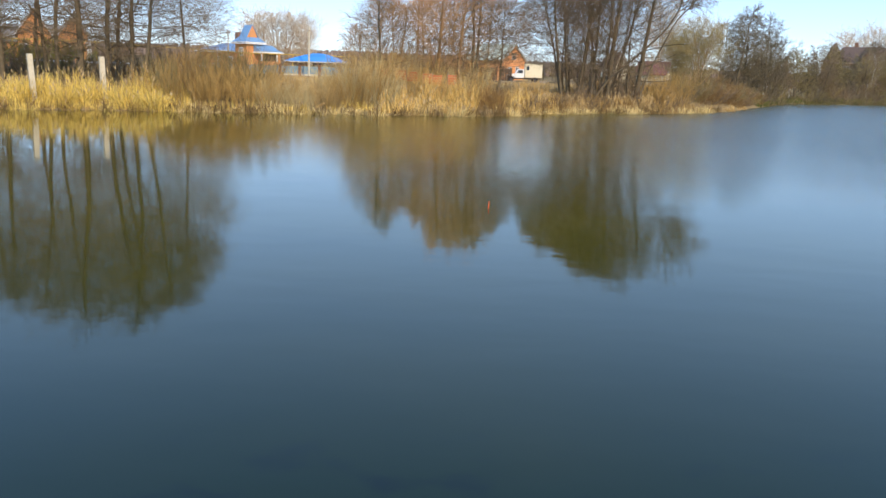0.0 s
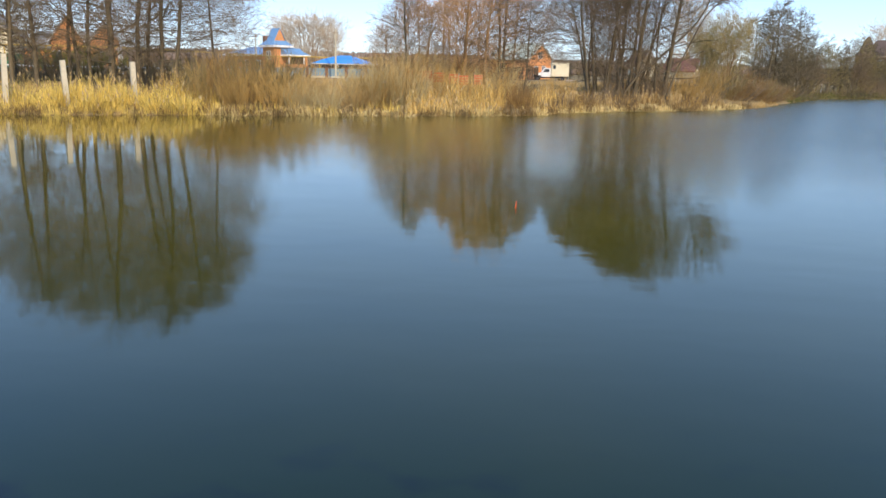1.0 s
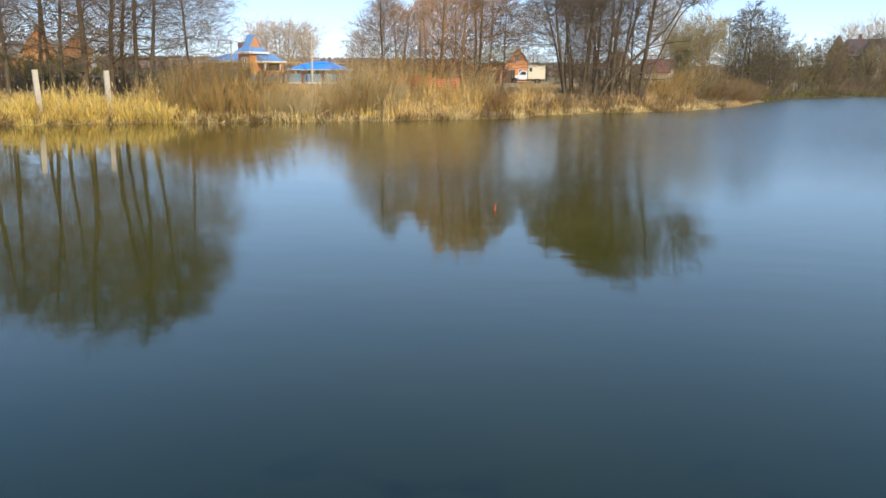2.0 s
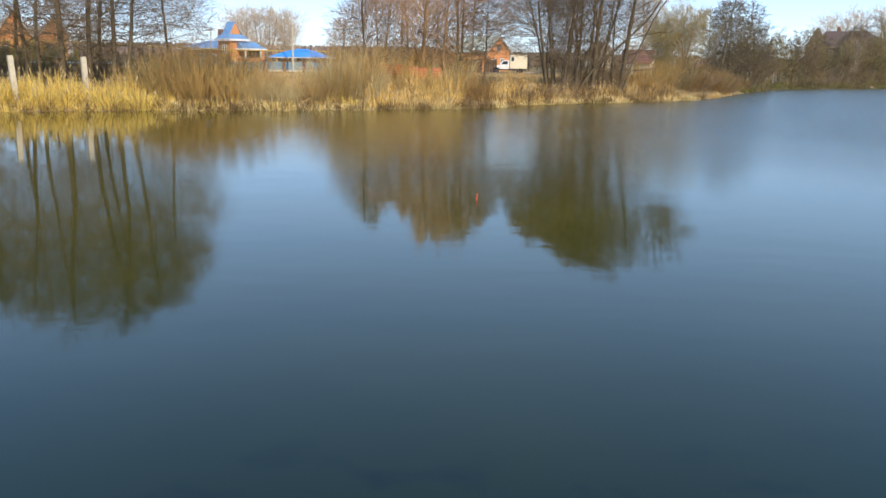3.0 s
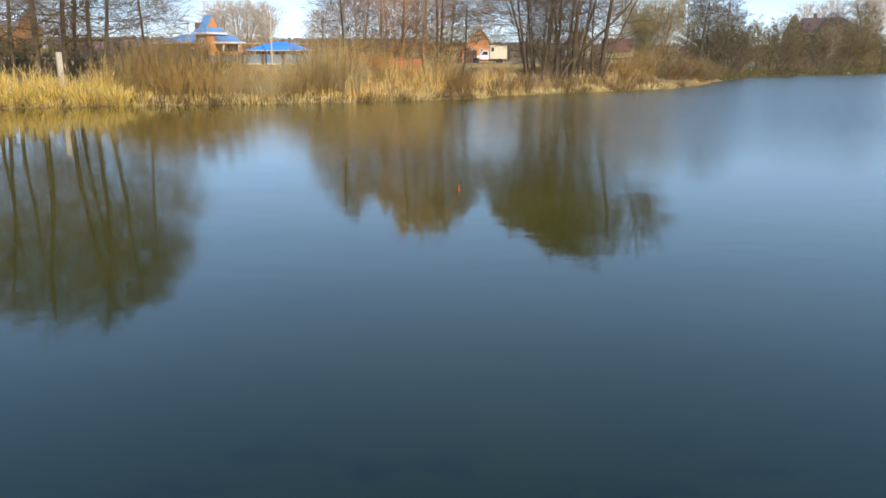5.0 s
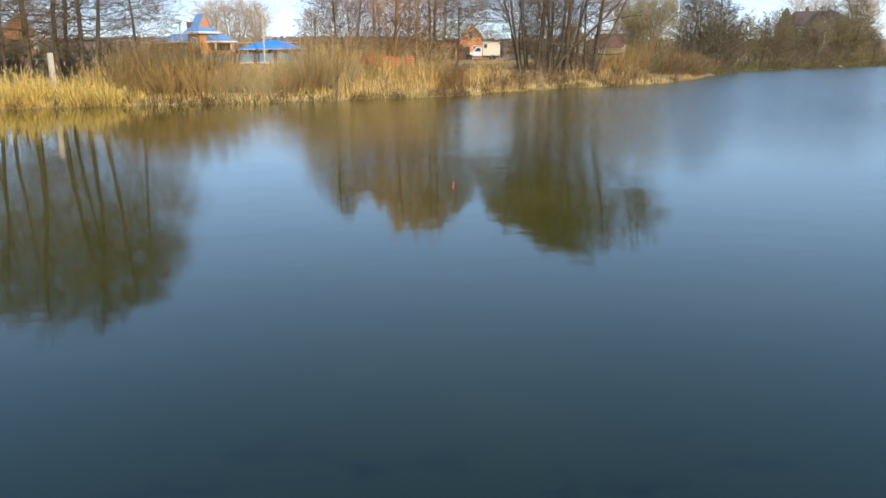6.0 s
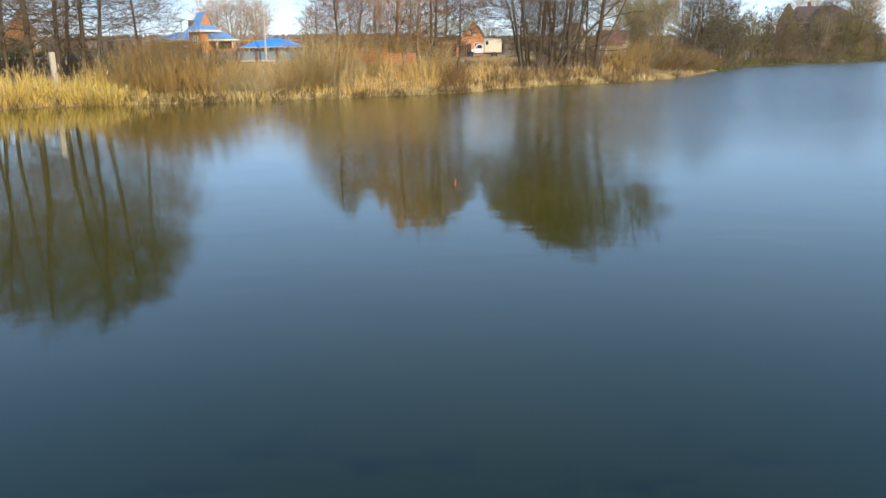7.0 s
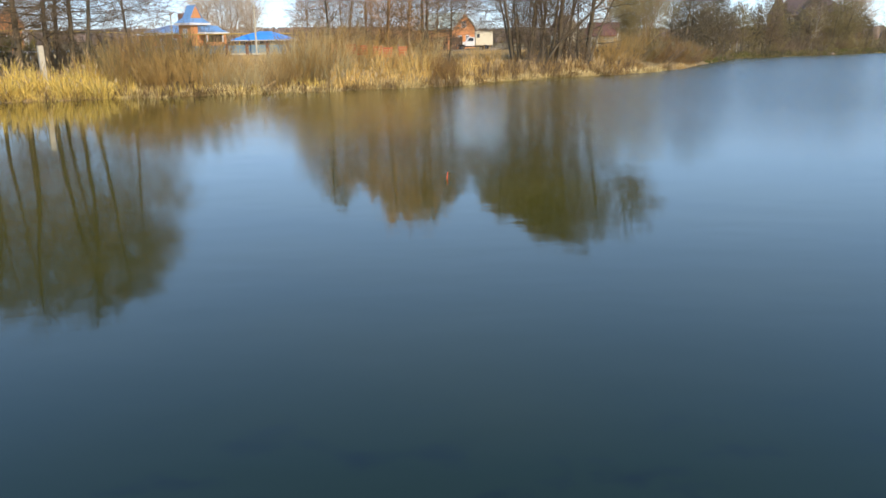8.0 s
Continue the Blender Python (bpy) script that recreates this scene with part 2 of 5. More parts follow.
# ---- geometry helpers ----
class Geo:
    """Collects vertices and faces of one part."""

    def __init__(self):
        self.v, self.f = [], []

    def add(self, verts, faces):
        k = len(self.v)
        self.v += [tuple(p) for p in verts]
        self.f += [tuple(k + i for i in face) for face in faces]
        return self

    def box(self, x0, x1, y0, y1, z0, z1):
        p = [(x, y, z) for z in (z0, z1) for y in (y0, y1) for x in (x0, x1)]
        return self.add(p, [(0, 2, 3, 1), (4, 5, 7, 6), (0, 1, 5, 4), (2, 6, 7, 3), (0, 4, 6, 2), (1, 3, 7, 5)])

    def prism(self, outline, y0, y1):
        """An outline of (x, z), counter-clockwise seen from -y, drawn out along y."""
        n = len(outline)
        p = [(x, y0, z) for x, z in outline] + [(x, y1, z) for x, z in outline]
        return self.add(p, [tuple(range(n)), tuple(range(2 * n - 1, n - 1, -1))] + [(i, i + n, (i + 1) % n + n, (i + 1) % n) for i in range(n)])

    def tube(self, p0, p1, r0, r1, n=8):
        p0, p1 = Vector(p0), Vector(p1)
        q = (p1 - p0).to_track_quat("Z", "Y")
        ring = [Vector((math.cos(2 * math.pi * i / n), math.sin(2 * math.pi * i / n), 0)) for i in range(n)]
        p = [p0 + q @ (c * r0) for c in ring] + [p1 + q @ (c * r1) for c in ring]
        return self.add(p, [(i, (i + 1) % n, (i + 1) % n + n, i + n) for i in range(n)] + [tuple(range(n - 1, -1, -1)), tuple(range(n, 2 * n))])

    def frustum(self, x0, x1, y0, y1, z0, a0, a1, b0, b1, z1):
        p = [(x0, y0, z0), (x1, y0, z0), (x1, y1, z0), (x0, y1, z0), (a0, b0, z1), (a1, b0, z1), (a1, b1, z1), (a0, b1, z1)]
        return self.add(p, [(3, 2, 1, 0), (4, 5, 6, 7)] + [(i, (i + 1) % 4, (i + 1) % 4 + 4, i + 4) for i in range(4)])

    def mesh(self, name, bevel=0.0):
        me = bpy.data.meshes.new(name)
        me.from_pydata(self.v, [], self.f)
        if bevel:
            bm = bmesh.new()
            bm.from_mesh(me)
            bmesh.ops.bevel(bm, geom=bm.edges[:], offset=bevel, segments=2, affect="EDGES", clamp_overlap=True)
            bm.to_mesh(me)
            bm.free()
        me.update()
        return me


def part(name, geo, mat, parent=None, label="", bevel=0.0):
    me = geo.mesh(name, bevel) if isinstance(geo, Geo) else geo
    if not me.materials:
        me.materials.append(mat)
    ob = new(name, me)
    if parent:
        ob.parent = parent
    return tagged(ob, label)


def thing(name, label, category, m, group="", kind=""):
    ob = new(name)
    ob.empty_display_size = 0.3
    ob.matrix_basis = m
    return tagged(ob, label, category, group, kind)


def fast_mesh(name, verts, quads, smooth=False):
    """A mesh from arrays of vertices (n, 3) and quads (m, 4)."""
    me = bpy.data.meshes.new(name)
    verts, quads = np.asarray(verts, np.float32), np.asarray(quads, np.int32)
    k = quads.shape[1]
    me.vertices.add(len(verts))
    me.vertices.foreach_set("co", verts.ravel())
    me.loops.add(quads.size)
    me.loops.foreach_set("vertex_index", quads.ravel())
    me.polygons.add(len(quads))
    me.polygons.foreach_set("loop_start", np.arange(0, quads.size, k, dtype=np.int32))
    if smooth:
        me.polygons.foreach_set("use_smooth", np.ones(len(quads), bool))
    me.update(calc_edges=True)
    return me


def tubes_mesh(name, segs, sides=3):
    """Tapered tubes from rows (x0 y0 z0 x1 y1 z1 r0 r1)."""
    s = np.asarray(segs, float)
    a, b, r0, r1 = s[:, 0:3], s[:, 3:6], s[:, 6:7], s[:, 7:8]
    d = b - a
    d /= np.linalg.norm(d, axis=1, keepdims=True) + 1e-9
    ref = np.where(np.abs(d[:, 2:3]) < 0.9, np.array([[0, 0, 1.0]]), np.array([[1.0, 0, 0]]))
    u = np.cross(d, ref)
    u /= np.linalg.norm(u, axis=1, keepdims=True)
    w = np.cross(d, u)
    rings = []
    for base, r in ((a, r0), (b, r1)):
        for i in range(sides):
            ang = 2 * math.pi * i / sides
            rings.append(base + r * (math.cos(ang) * u + math.sin(ang) * w))
    verts = np.stack(rings, 1).reshape(-1, 3)
    k = np.arange(len(s))[:, None, None] * 2 * sides
    i = np.arange(sides)
    quads = np.stack([i, (i + 1) % sides, (i + 1) % sides + sides, i + sides], 1)[None] + k
    quads = quads.reshape(-1, 4)
    if sides > 3:
        return fast_mesh(name, verts, quads, smooth=True)
    # pointed ends need one triangle a side only
    point = np.repeat(s[:, 7] <= 0, sides)
    full = quads[~point]
    return fast_mesh(name, verts, np.concatenate([full[:, [0, 1, 2]], full[:, [0, 2, 3]], quads[point][:, [0, 1, 3]]]))


# ---- ground, shore and water ----
SHORE_X = (-400, -60, -30, -20, -17.7, -14, -11, -7, -4.7, -0.8, 1.1, 2.4, 4.7, 7.3, 11.1, 13.7, 18, 19.5, 24, 29.4, 35, 39, 45, 53, 60, 120, 400)
SHORE_Y = (-60, 20, 28.5, 31.1, 31.6, 33.5, 34.6, 35.8, 36.9, 38.7, 39.6, 41.6, 44.9, 47.6, 50.3, 52.4, 58.0, 60.2, 69.5, 80, 90.5, 94.3, 98.9, 104.3, 110, 150, 300)


def shore(x):
    x = np.asarray(x, float)
    wob = 0.25 * np.sin(1.9 * x + 0.4) + 0.18 * np.sin(4.7 * x + np.sin(x)) + 0.12 * np.sin(11.3 * x + 1) + 0.07 * np.sin(23.1 * x)
    return np.interp(x, SHORE_X, SHORE_Y) + wob


def ground_z(x, y):
    x, y = np.asarray(x, float), np.asarray(y, float)
    d = y - shore(x)
    bank = np.interp(d, (-3, -0.6, 0, 0.25, 1.5, 5, 12, 40, 90, 300, 420, 620, 900, 5000), (-1.3, -0.35, -0.04, 0.03, 0.13, 0.48, 1.0, 1.15, 1.1, 1.6, 4, 9, 5, 2))
    near = np.interp(y, (-400, 0.3, 1.4, 3.5), (0.5, 0.36, 0.05, -1.3))
    rough = 0.06 * np.sin(0.9 * x + 0.5 * y) + 0.05 * np.sin(2.3 * x - 1.1 * y) + 0.03 * np.sin(5.1 * x + 3.7 * y)
    return np.maximum(bank, near) + rough * np.clip(d / 2, 0, 1)


def build_ground():
    xs = np.unique(np.concatenate([np.linspace(-3000, -80, 30), np.linspace(-80, -26, 60), np.linspace(-26, 30, 240), np.linspace(30, 90, 70), np.linspace(90, 3000, 40)]))
    off = np.concatenate([np.linspace(-4, -1, 6), np.linspace(-0.9, 2, 24), np.linspace(2.2, 14, 24), np.linspace(16, 90, 20), np.geomspace(95, 4500, 24)])
    rows = []
    for x in xs:
        s = float(shore(x))
        front = np.concatenate([np.array([-400, -40, -5, 0, 0.5, 0.9, 1.4, 2, 3.5]) + min(0, s - 10), np.linspace(min(4, s - 5.5), s - 4.1, 6)])
        y = np.concatenate([front, s + off])
        rows.append(np.stack([np.full(len(y), x), y, ground_z(np.full(len(y), x), y)], 1))
    g = np.array(rows)
    nx, ny = g.shape[:2]
    i = np.arange(nx * ny).reshape(nx, ny)
    quads = np.stack([i[:-1, :-1], i[1:, :-1], i[1:, 1:], i[:-1, 1:]], -1).reshape(-1, 4)
    ob = part("ground", fast_mesh("ground", g.reshape(-1, 3), quads, True), EARTH)
    tagged(ob, "dry earth bank and meadow round the pond", "ground", kind="structure")


build_ground()
xs, ys = np.meshgrid(np.linspace(-400, 400, 41), np.linspace(-60, 300, 37), indexing="ij")
i = np.arange(xs.size).reshape(xs.shape)
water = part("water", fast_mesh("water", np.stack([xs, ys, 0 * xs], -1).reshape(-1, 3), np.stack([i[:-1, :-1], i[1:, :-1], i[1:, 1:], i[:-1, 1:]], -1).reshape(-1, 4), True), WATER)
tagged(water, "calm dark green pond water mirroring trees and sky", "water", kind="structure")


# ---- plants ----
class Habit:
    """How a kind of tree grows, level by level; top: below 1 crowds the limbs towards the treetop."""

    def __init__(self, kids, start, angle, ratio, segs, wobble, lift, thin=0.45, tip=0.006, top=1.0):
        self.kids, self.start, self.angle, self.ratio = kids, start, angle, ratio
        self.segs, self.wobble, self.lift, self.thin, self.tip, self.top = segs, wobble, lift, thin, tip, top
        self.taper = False
        self.crowd = None   # (height, share of the usual twigs well below it, share well above it)


ALDER = Habit((42, 8, 5), (0.09, 0.06, 0.10), (74, 36, 30), (0.30, 0.62, 0.55), (10, 5, 2, 1), (0.04, 0.06, 0.06, 0.06), (0.05, 0.045, 0.02, 0.02), 0.25, 0.0046, 0.85)
DENSE = Habit((54, 9, 5), (0.12, 0.06, 0.10), (76, 38, 32), (0.27, 0.62, 0.55), (10, 5, 2, 1), (0.04, 0.07, 0.07, 0.07), (0.05, 0.03, 0.01, 0.01), 0.27, 0.0050, 0.85)
SLENDER = Habit((36, 8, 5), (0.07, 0.06, 0.10), (54, 34, 28), (0.29, 0.62, 0.55), (10, 5, 2, 1), (0.04, 0.06, 0.06, 0.06), (0.05, 0.07, 0.04, 0.03), 0.25, 0.0050, 0.82)
WIDE = Habit((54, 11, 6), (0.14, 0.06, 0.10), (78, 36, 30), (0.42, 0.60, 0.55), (10, 6, 2, 1), (0.04, 0.06, 0.06, 0.06), (0.05, 0.0, -0.01, 0.0), 0.24, 0.0050, 0.85)
DROOP = Habit((54, 14, 7), (0.14, 0.06, 0.10), (80, 40, 34), (0.42, 0.60, 0.55), (10, 6, 2, 1), (0.04, 0.07, 0.07, 0.07), (0.05, -0.01, -0.02, 0.0), 0.24, 0.0052, 0.85)
LIMB = Habit((46, 13, 7), (0.40, 0.06, 0.08), (60, 40, 34), (0.26, 0.62, 0.55), (10, 5, 2, 1), (0.05, 0.08, 0.08, 0.08), (0.035, 0.05, 0.03, 0.02), 0.30, 0.0060, 0.9)
SPREAD = Habit((44, 11, 6), (0.10, 0.10, 0.1), (50, 34, 28), (0.40, 0.56, 0.60), (9, 5, 2, 1), (0.06, 0.06, 0.07, 0.07), (0.05, 0.09, 0.06, 0.03), 0.26, 0.006, 0.75)
FARTREE = Habit((48, 10, 6), (0.12, 0.10, 0.1), (70, 42, 34), (0.32, 0.60, 0.58), (9, 4, 2, 1), (0.04, 0.08, 0.08, 0.08), (0.05, 0.02, 0.0, 0.0), 0.28, 0.0115, 0.95)
FARBUSHY = Habit((34, 8, 5), (0.12, 0.10, 0.1), (66, 42, 34), (0.32, 0.60, 0.58), (8, 3, 2, 1), (0.05, 0.08, 0.08, 0.08), (0.05, 0.02, 0.0, 0.0), 0.28, 0.0125, 0.95)
SHRUB = Habit((14, 6, 3), (0.06, 0.10, 0.1), (44, 36, 30), (0.42, 0.58, 0.56), (6, 3, 2, 1), (0.07, 0.08, 0.08, 0.08), (0.03, 0.05, 0.03, 0.02), 0.42, 0.011, 1.0)
POPLAR = Habit((26, 10, 6), (0.10, 0.10, 0.1), (48, 38, 32), (0.38, 0.52, 0.50), (9, 4, 2, 1), (0.05, 0.07, 0.07, 0.07), (0.05, 0.07, 0.05, 0.03), 0.22, 0.017)


WIDE.taper = DROOP.taper = FARTREE.taper = FARBUSHY.taper = True   # longest boughs low down
for habit in (ALDER, DENSE, SLENDER, WIDE, DROOP):
    habit.crowd = (5.4, 1.0 if habit is DENSE else 1.02 if habit is DROOP else 0.90, 1.15 if habit is DENSE else 1.3)


def grow(rng, out, p, d, length, radius, level, habit, lean=None, inside=None):
    n = habit.segs[level]
    step, pts, rads = length / n, [p], [radius]
    for k in range(n):
        wob = habit.wobble[level]
        d = d + Vector((rng.gauss(0, wob), rng.gauss(0, wob), rng.gauss(0, wob) + habit.lift[level]))
        if lean and level == 0:
            d = d + lean * 0.05
        d.normalize()
        q = p + d * step
        if inside and not inside(q.x, q.z, level, rng):
            if not k:
                return
            n = k
            break
        r = max(habit.tip, radius * (1 - (0.88 if level else 0.78) * (k + 1) / n))
        out[level].append((*p, *q, rads[-1], r))
        p = q
        pts.append(p), rads.append(r)
    if level >= len(habit.kids):
        return
    count, turn = habit.kids[level], rng.uniform(0, 6.28)
    if level and habit.crowd:
        count = round(count * np.interp(pts[0].z, (habit.crowd[0] - 1, habit.crowd[0] + 3), habit.crowd[1:]))
    for k in range(count):
        u = habit.start[level] + (1 - habit.start[level]) * ((k + rng.random()) / count) ** (habit.top if level == 0 else 1)
        pos = min(u, 0.999) * n
        j = int(pos)
        a, b = pts[j], pts[j + 1]
        base, along = a.lerp(b, pos - j), (b - a).normalized()
        turn += 2.4 + rng.uniform(-0.4, 0.4)
        side = along.orthogonal().normalized()
        side.rotate(Matrix.Rotation(turn, 3, along))
        ang = radians(habit.angle[level] * rng.uniform(0.75, 1.25))
        way = along * math.cos(ang) + side * math.sin(ang)
        shape = (1.1 - 0.5 * u) if level else (1.35 - 1.0 * u) if habit.taper else 0.50 + 0.72 * math.sin(math.pi * min(1, 0.93 * u))
        r = rads[j] * habit.thin
        if level == 0 and habit.crowd and base.z > habit.crowd[0]:
            # short shoots close to the stem
            for turn_ in (1.5, 3.6):
                shoot = side.copy()
                shoot.rotate(Matrix.Rotation(turn_, 3, along))
                grow(rng, out, base, (shoot + 0.6 * along).normalized(), rng.uniform(0.4, 0.9), habit.tip * 1.5, 2, habit, None, inside)
        grow(rng, out, base, way, length * habit.ratio[level] * shape * rng.uniform(0.7, 1.2), max(r, habit.tip), level + 1, habit, None, inside)


LANE = (2.0, 5.0, 2.7)   # boughs stay this high over the open lane between the groups


def tree(name, label, x, y, height, radius, habit, bark, twig, seed, lean=(0, 0), group="", z=None, stems=1, outline=None):
    """outline: heights over the water that the crowns of a group reach together, as ((x, ...), (z, ...))."""
    rng = random.Random(seed)
    z = float(ground_z(x, y)) if z is None else z
    ob = thing(name, label, "tree", pose(x, y, z - 0.1), group)
    out = [[], [], [], []]

    def inside(px, pz, level, r):
        if level and LANE[0] < x + px < LANE[1] and z + pz < LANE[2] + r.uniform(-0.25, 0.25):
            return False
        return z + pz < np.interp(x + px, *outline) + 0.3 * math.sin(2.3 * (x + px) + y) + 0.2 * math.sin(5.3 * (x + px)) - (0.35 if level < 2 else 0) + r.uniform(-0.4, 0.4)

    for k in range(stems):
        tilt = Vector((lean[0] + (rng.gauss(0, 0.12) if stems > 1 else 0), lean[1] + (rng.gauss(0, 0.12) if stems > 1 else 0), 1)).normalized()
        foot = Vector((rng.gauss(0, 0.25), rng.gauss(0, 0.25), 0)) if stems > 1 else Vector((0, 0, 0))
        grow(rng, out, foot, tilt, height * (rng.uniform(0.75, 1) if k else 1), radius * 0.85, 0, habit, None, inside if outline else None)
    part("trunk", tubes_mesh("trunk", out[0] + out[1], 5), bark, ob)
    part("crown", tubes_mesh("crown", out[2] + [(*q[:6], q[6] * 1.35, 0.0) for q in out[3]], 3), twig, ob)
    return ob


def bush_mesh(seed, height, width, stems, twigs=7, tip=0.005, spread=0.55):
    rng = random.Random(seed)
    segs = []
    for k in range(stems):
        a, s = rng.uniform(0, 6.28), math.sqrt(rng.random())
        p = Vector((math.cos(a) * s * width * 0.35, math.sin(a) * s * width * 0.35, 0))
        d = Vector((math.cos(a) * s * spread, math.sin(a) * s * spread, 1)).normalized()
        length, r = height * rng.uniform(0.6, 1.08) * (1 - 0.25 * s), rng.uniform(1.0, 2.2) * tip
        n = 5
        for i in range(n):
            d = (d + Vector((rng.gauss(0, 0.055), rng.gauss(0, 0.055), 0.04))).normalized()
            q = p + d * length / n
            r2 = max(tip, r * 0.78)
            segs.append((*p, *q, r, r2))
            if i > 0:
                for m in range(twigs // (n - 1) + (rng.random() < 0.6)):
                    w = (d + Vector((rng.gauss(0, 0.30), rng.gauss(0, 0.30), rng.gauss(0.1, 0.2)))).normalized()
                    b = p.lerp(q, rng.random())
                    e = b + w * length * rng.uniform(0.12, 0.28)
                    w2 = (w + Vector((rng.gauss(0, 0.3), rng.gauss(0, 0.3), 0.25))).normalized()
                    segs.append((*b, *e, r2 * 0.6, tip))
                    segs.append((*e, *(e + w2 * length * 0.17), tip * 1.1, 0.0))
            p, r = q, r2
    return tubes_mesh("crown", segs, 3)


def bush(label, x, y, mesh, mat, turn=0, size=1.0, group="willow bushes on the bank", name="bush", tall=1.0):
    ob = thing(name, label, "bush", pose(x, y, float(ground_z(x, y)) - 0.05, 0, 0, turn) @ Matrix.Diagonal((size, size, size * tall, 1)), group)
    me = mesh
    if me.materials and me.materials[0] is not mat:
        me = mesh.copy()
        me.materials.clear()
    part("crown", me, mat, ob)
    return ob


def blades(name, label, xs, ys, heights, widths, lean, mat, plume=None, seed=0, bend=0.25, toward=None, fan=None):
    """Grass or reed stems: narrow bent strips of three quads; plume: share of the stems with a seed head."""
    rng = np.random.default_rng(seed)
    n = len(xs)
    zs = ground_z(xs, ys) - 0.03
    az = 2.5 * np.sin(1.3 * xs + 0.9 * ys) + 1.5 * np.sin(3.1 * xs - 1.7 * ys) + rng.normal(0, 0.7, n)
    if fan is not None:
        az = fan + rng.normal(0, 0.3, n)
    tilt = np.abs(rng.normal(0, lean, n))
    face = rng.uniform(-0.9, 0.9, n)
    side = np.stack([np.cos(face), np.sin(face), 0 * face], 1)
    out = np.stack([np.cos(az), np.sin(az), 0 * az], 1)
    if toward is not None:
        out = out * 0.5 + np.asarray(toward)
    base = np.stack([xs, ys, zs], 1)
    lev = []
    for u, wd in ((0, 1.0), (0.4, 0.9), (0.75, 0.6), (1.0, 0.15)):
        c = base + (heights * u * np.cos(tilt * u))[:, None] * np.array([[0, 0, 1.0]]) + out * (heights * (u * np.sin(tilt) * 0.6 + bend * u * u * tilt))[:, None]
        lev += [c - side * (widths * wd / 2)[:, None], c + side * (widths * wd / 2)[:, None]]
    v = np.stack(lev, 1)
    k = np.arange(n)[:, None, None] * 8
    q = np.array([[0, 1, 3, 2], [2, 3, 5, 4], [4, 5, 7, 6]])[None] + k
    ob = part(name, fast_mesh(name, v.reshape(-1, 3), q.reshape(-1, 4)), mat)
    tagged(ob, label, "reeds", kind="stuff")
    if plume:
        pick = np.flatnonzero(rng.random(n) < plume)
        tip = (v[pick, 6] + v[pick, 7]) / 2
        ln, w = rng.uniform(0.12, 0.24, len(pick)), rng.uniform(0.015, 0.035, len(pick))
        up = np.stack([rng.normal(0, 0.25, len(pick)), rng.normal(0, 0.25, len(pick)), np.ones(len(pick))], 1)
        s = side[pick]
        pv = np.stack([tip - up * 0.03, tip + up * (ln * 0.4)[:, None] - s * w[:, None], tip + up * ln[:, None], tip + up * (ln * 0.35)[:, None] + s * w[:, None]], 1)
        pq = np.array([[0, 1, 2, 3]]) + np.arange(len(pick))[:, None] * 4
        po = part(name + "_plumes", fast_mesh(name + "_plumes", pv.reshape(-1, 3), pq), PLUME)
        tagged(po, "feathery grey-brown seed heads on the dry reeds", "reeds", kind="stuff")


def scatter(seed, n, x0, x1, d0, d1, clump=0.0):
    """Places along the far shore, between the depths d0 and d1 behind the water's edge."""
    rng = np.random.default_rng(seed)
    x = rng.uniform(x0, x1, n * 3)
    d = rng.uniform(d0, d1, n * 3)
    if clump:
        f = 0.5 + 0.5 * np.sin(1.7 * x + 2 * np.sin(0.6 * x + seed)) * np.sin(2.9 * x + d + seed)
        keep = rng.random(n * 3) < (1 - clump) + clump * f
        x, d = x[keep], d[keep]
    x, d = x[:n], d[:n]
    return x, shore(x) + d, rng


# reed beds
REED_GAPS = ((-18.6, -17.7), (-16.2, -15.8), (-20.9, -20.5))   # where the tall reeds are broken down


def tussocks(seed, n, x0, x1, d0, d1, low, high, clump):
    """Places and heights of stems: low at the water, higher behind, in uneven tufts."""
    x, y, r = scatter(seed, n, x0, x1, d0, d1, clump)
    d = y - shore(x)
    tuft = 0.5 + 0.5 * np.sin(2.3 * x + 1.7 * np.sin(0.9 * x + seed) + 0.8 * d) * np.cos(1.1 * x - 1.3 * d + seed)
    h = (low + (high - low) * np.clip(d / (0.6 * d1), 0, 1) * (0.3 + 0.7 * tuft)) * r.uniform(0.55, 1.15, len(x))
    return x, y, h, r


def thin(r, lo, hi, share, x, *rest):
    """Leaves only a share of the stems between two places on the bank."""
    keep = (x < lo) | (x > hi) | (r.random(len(x)) < share)
    return [a[keep] for a in (x, *rest)]


x, y, h, r = tussocks(1, 5200, -27, -13.2, 0.2, 4.2, 0.16, 0.75, 0.97)
blades("reed_bed", "pale straw-yellow dry reeds on the pond bank", x, y, h, r.uniform(0.014, 0.036, len(x)), 0.75, STRAW, 0.0, 1, 1.0)
x, y, h, r = tussocks(11, 2600, -27, -12.6, 0.8, 4.5, 0.4, 1.45, 0.95)
for lo, hi in REED_GAPS:
    x, y, h = thin(r, lo, hi, 0.12, x, y, h)
blades("tall_reeds", "tall thin straw reeds with seed heads", x, y, h, r.uniform(0.012, 0.022, len(x)), 0.36, STRAW, 0.25, 11, 0.6)
# brown stems whose dark colour also fills in the shaded gaps
x, y, h, r = tussocks(12, 800, -27, -13.0, 0.3, 4.2, 0.25, 0.95, 0.98)
blades("reed_bed", "dead brown reeds among the straw-yellow ones", x, y, h, r.uniform(0.012, 0.024, len(x)), 0.45, DARK_REED, 0.1, 12, 0.6)
x, y, h, r = tussocks(2, 500, -13.5, -4.0, 0.2, 1.6, 0.15, 0.7, 0.98)
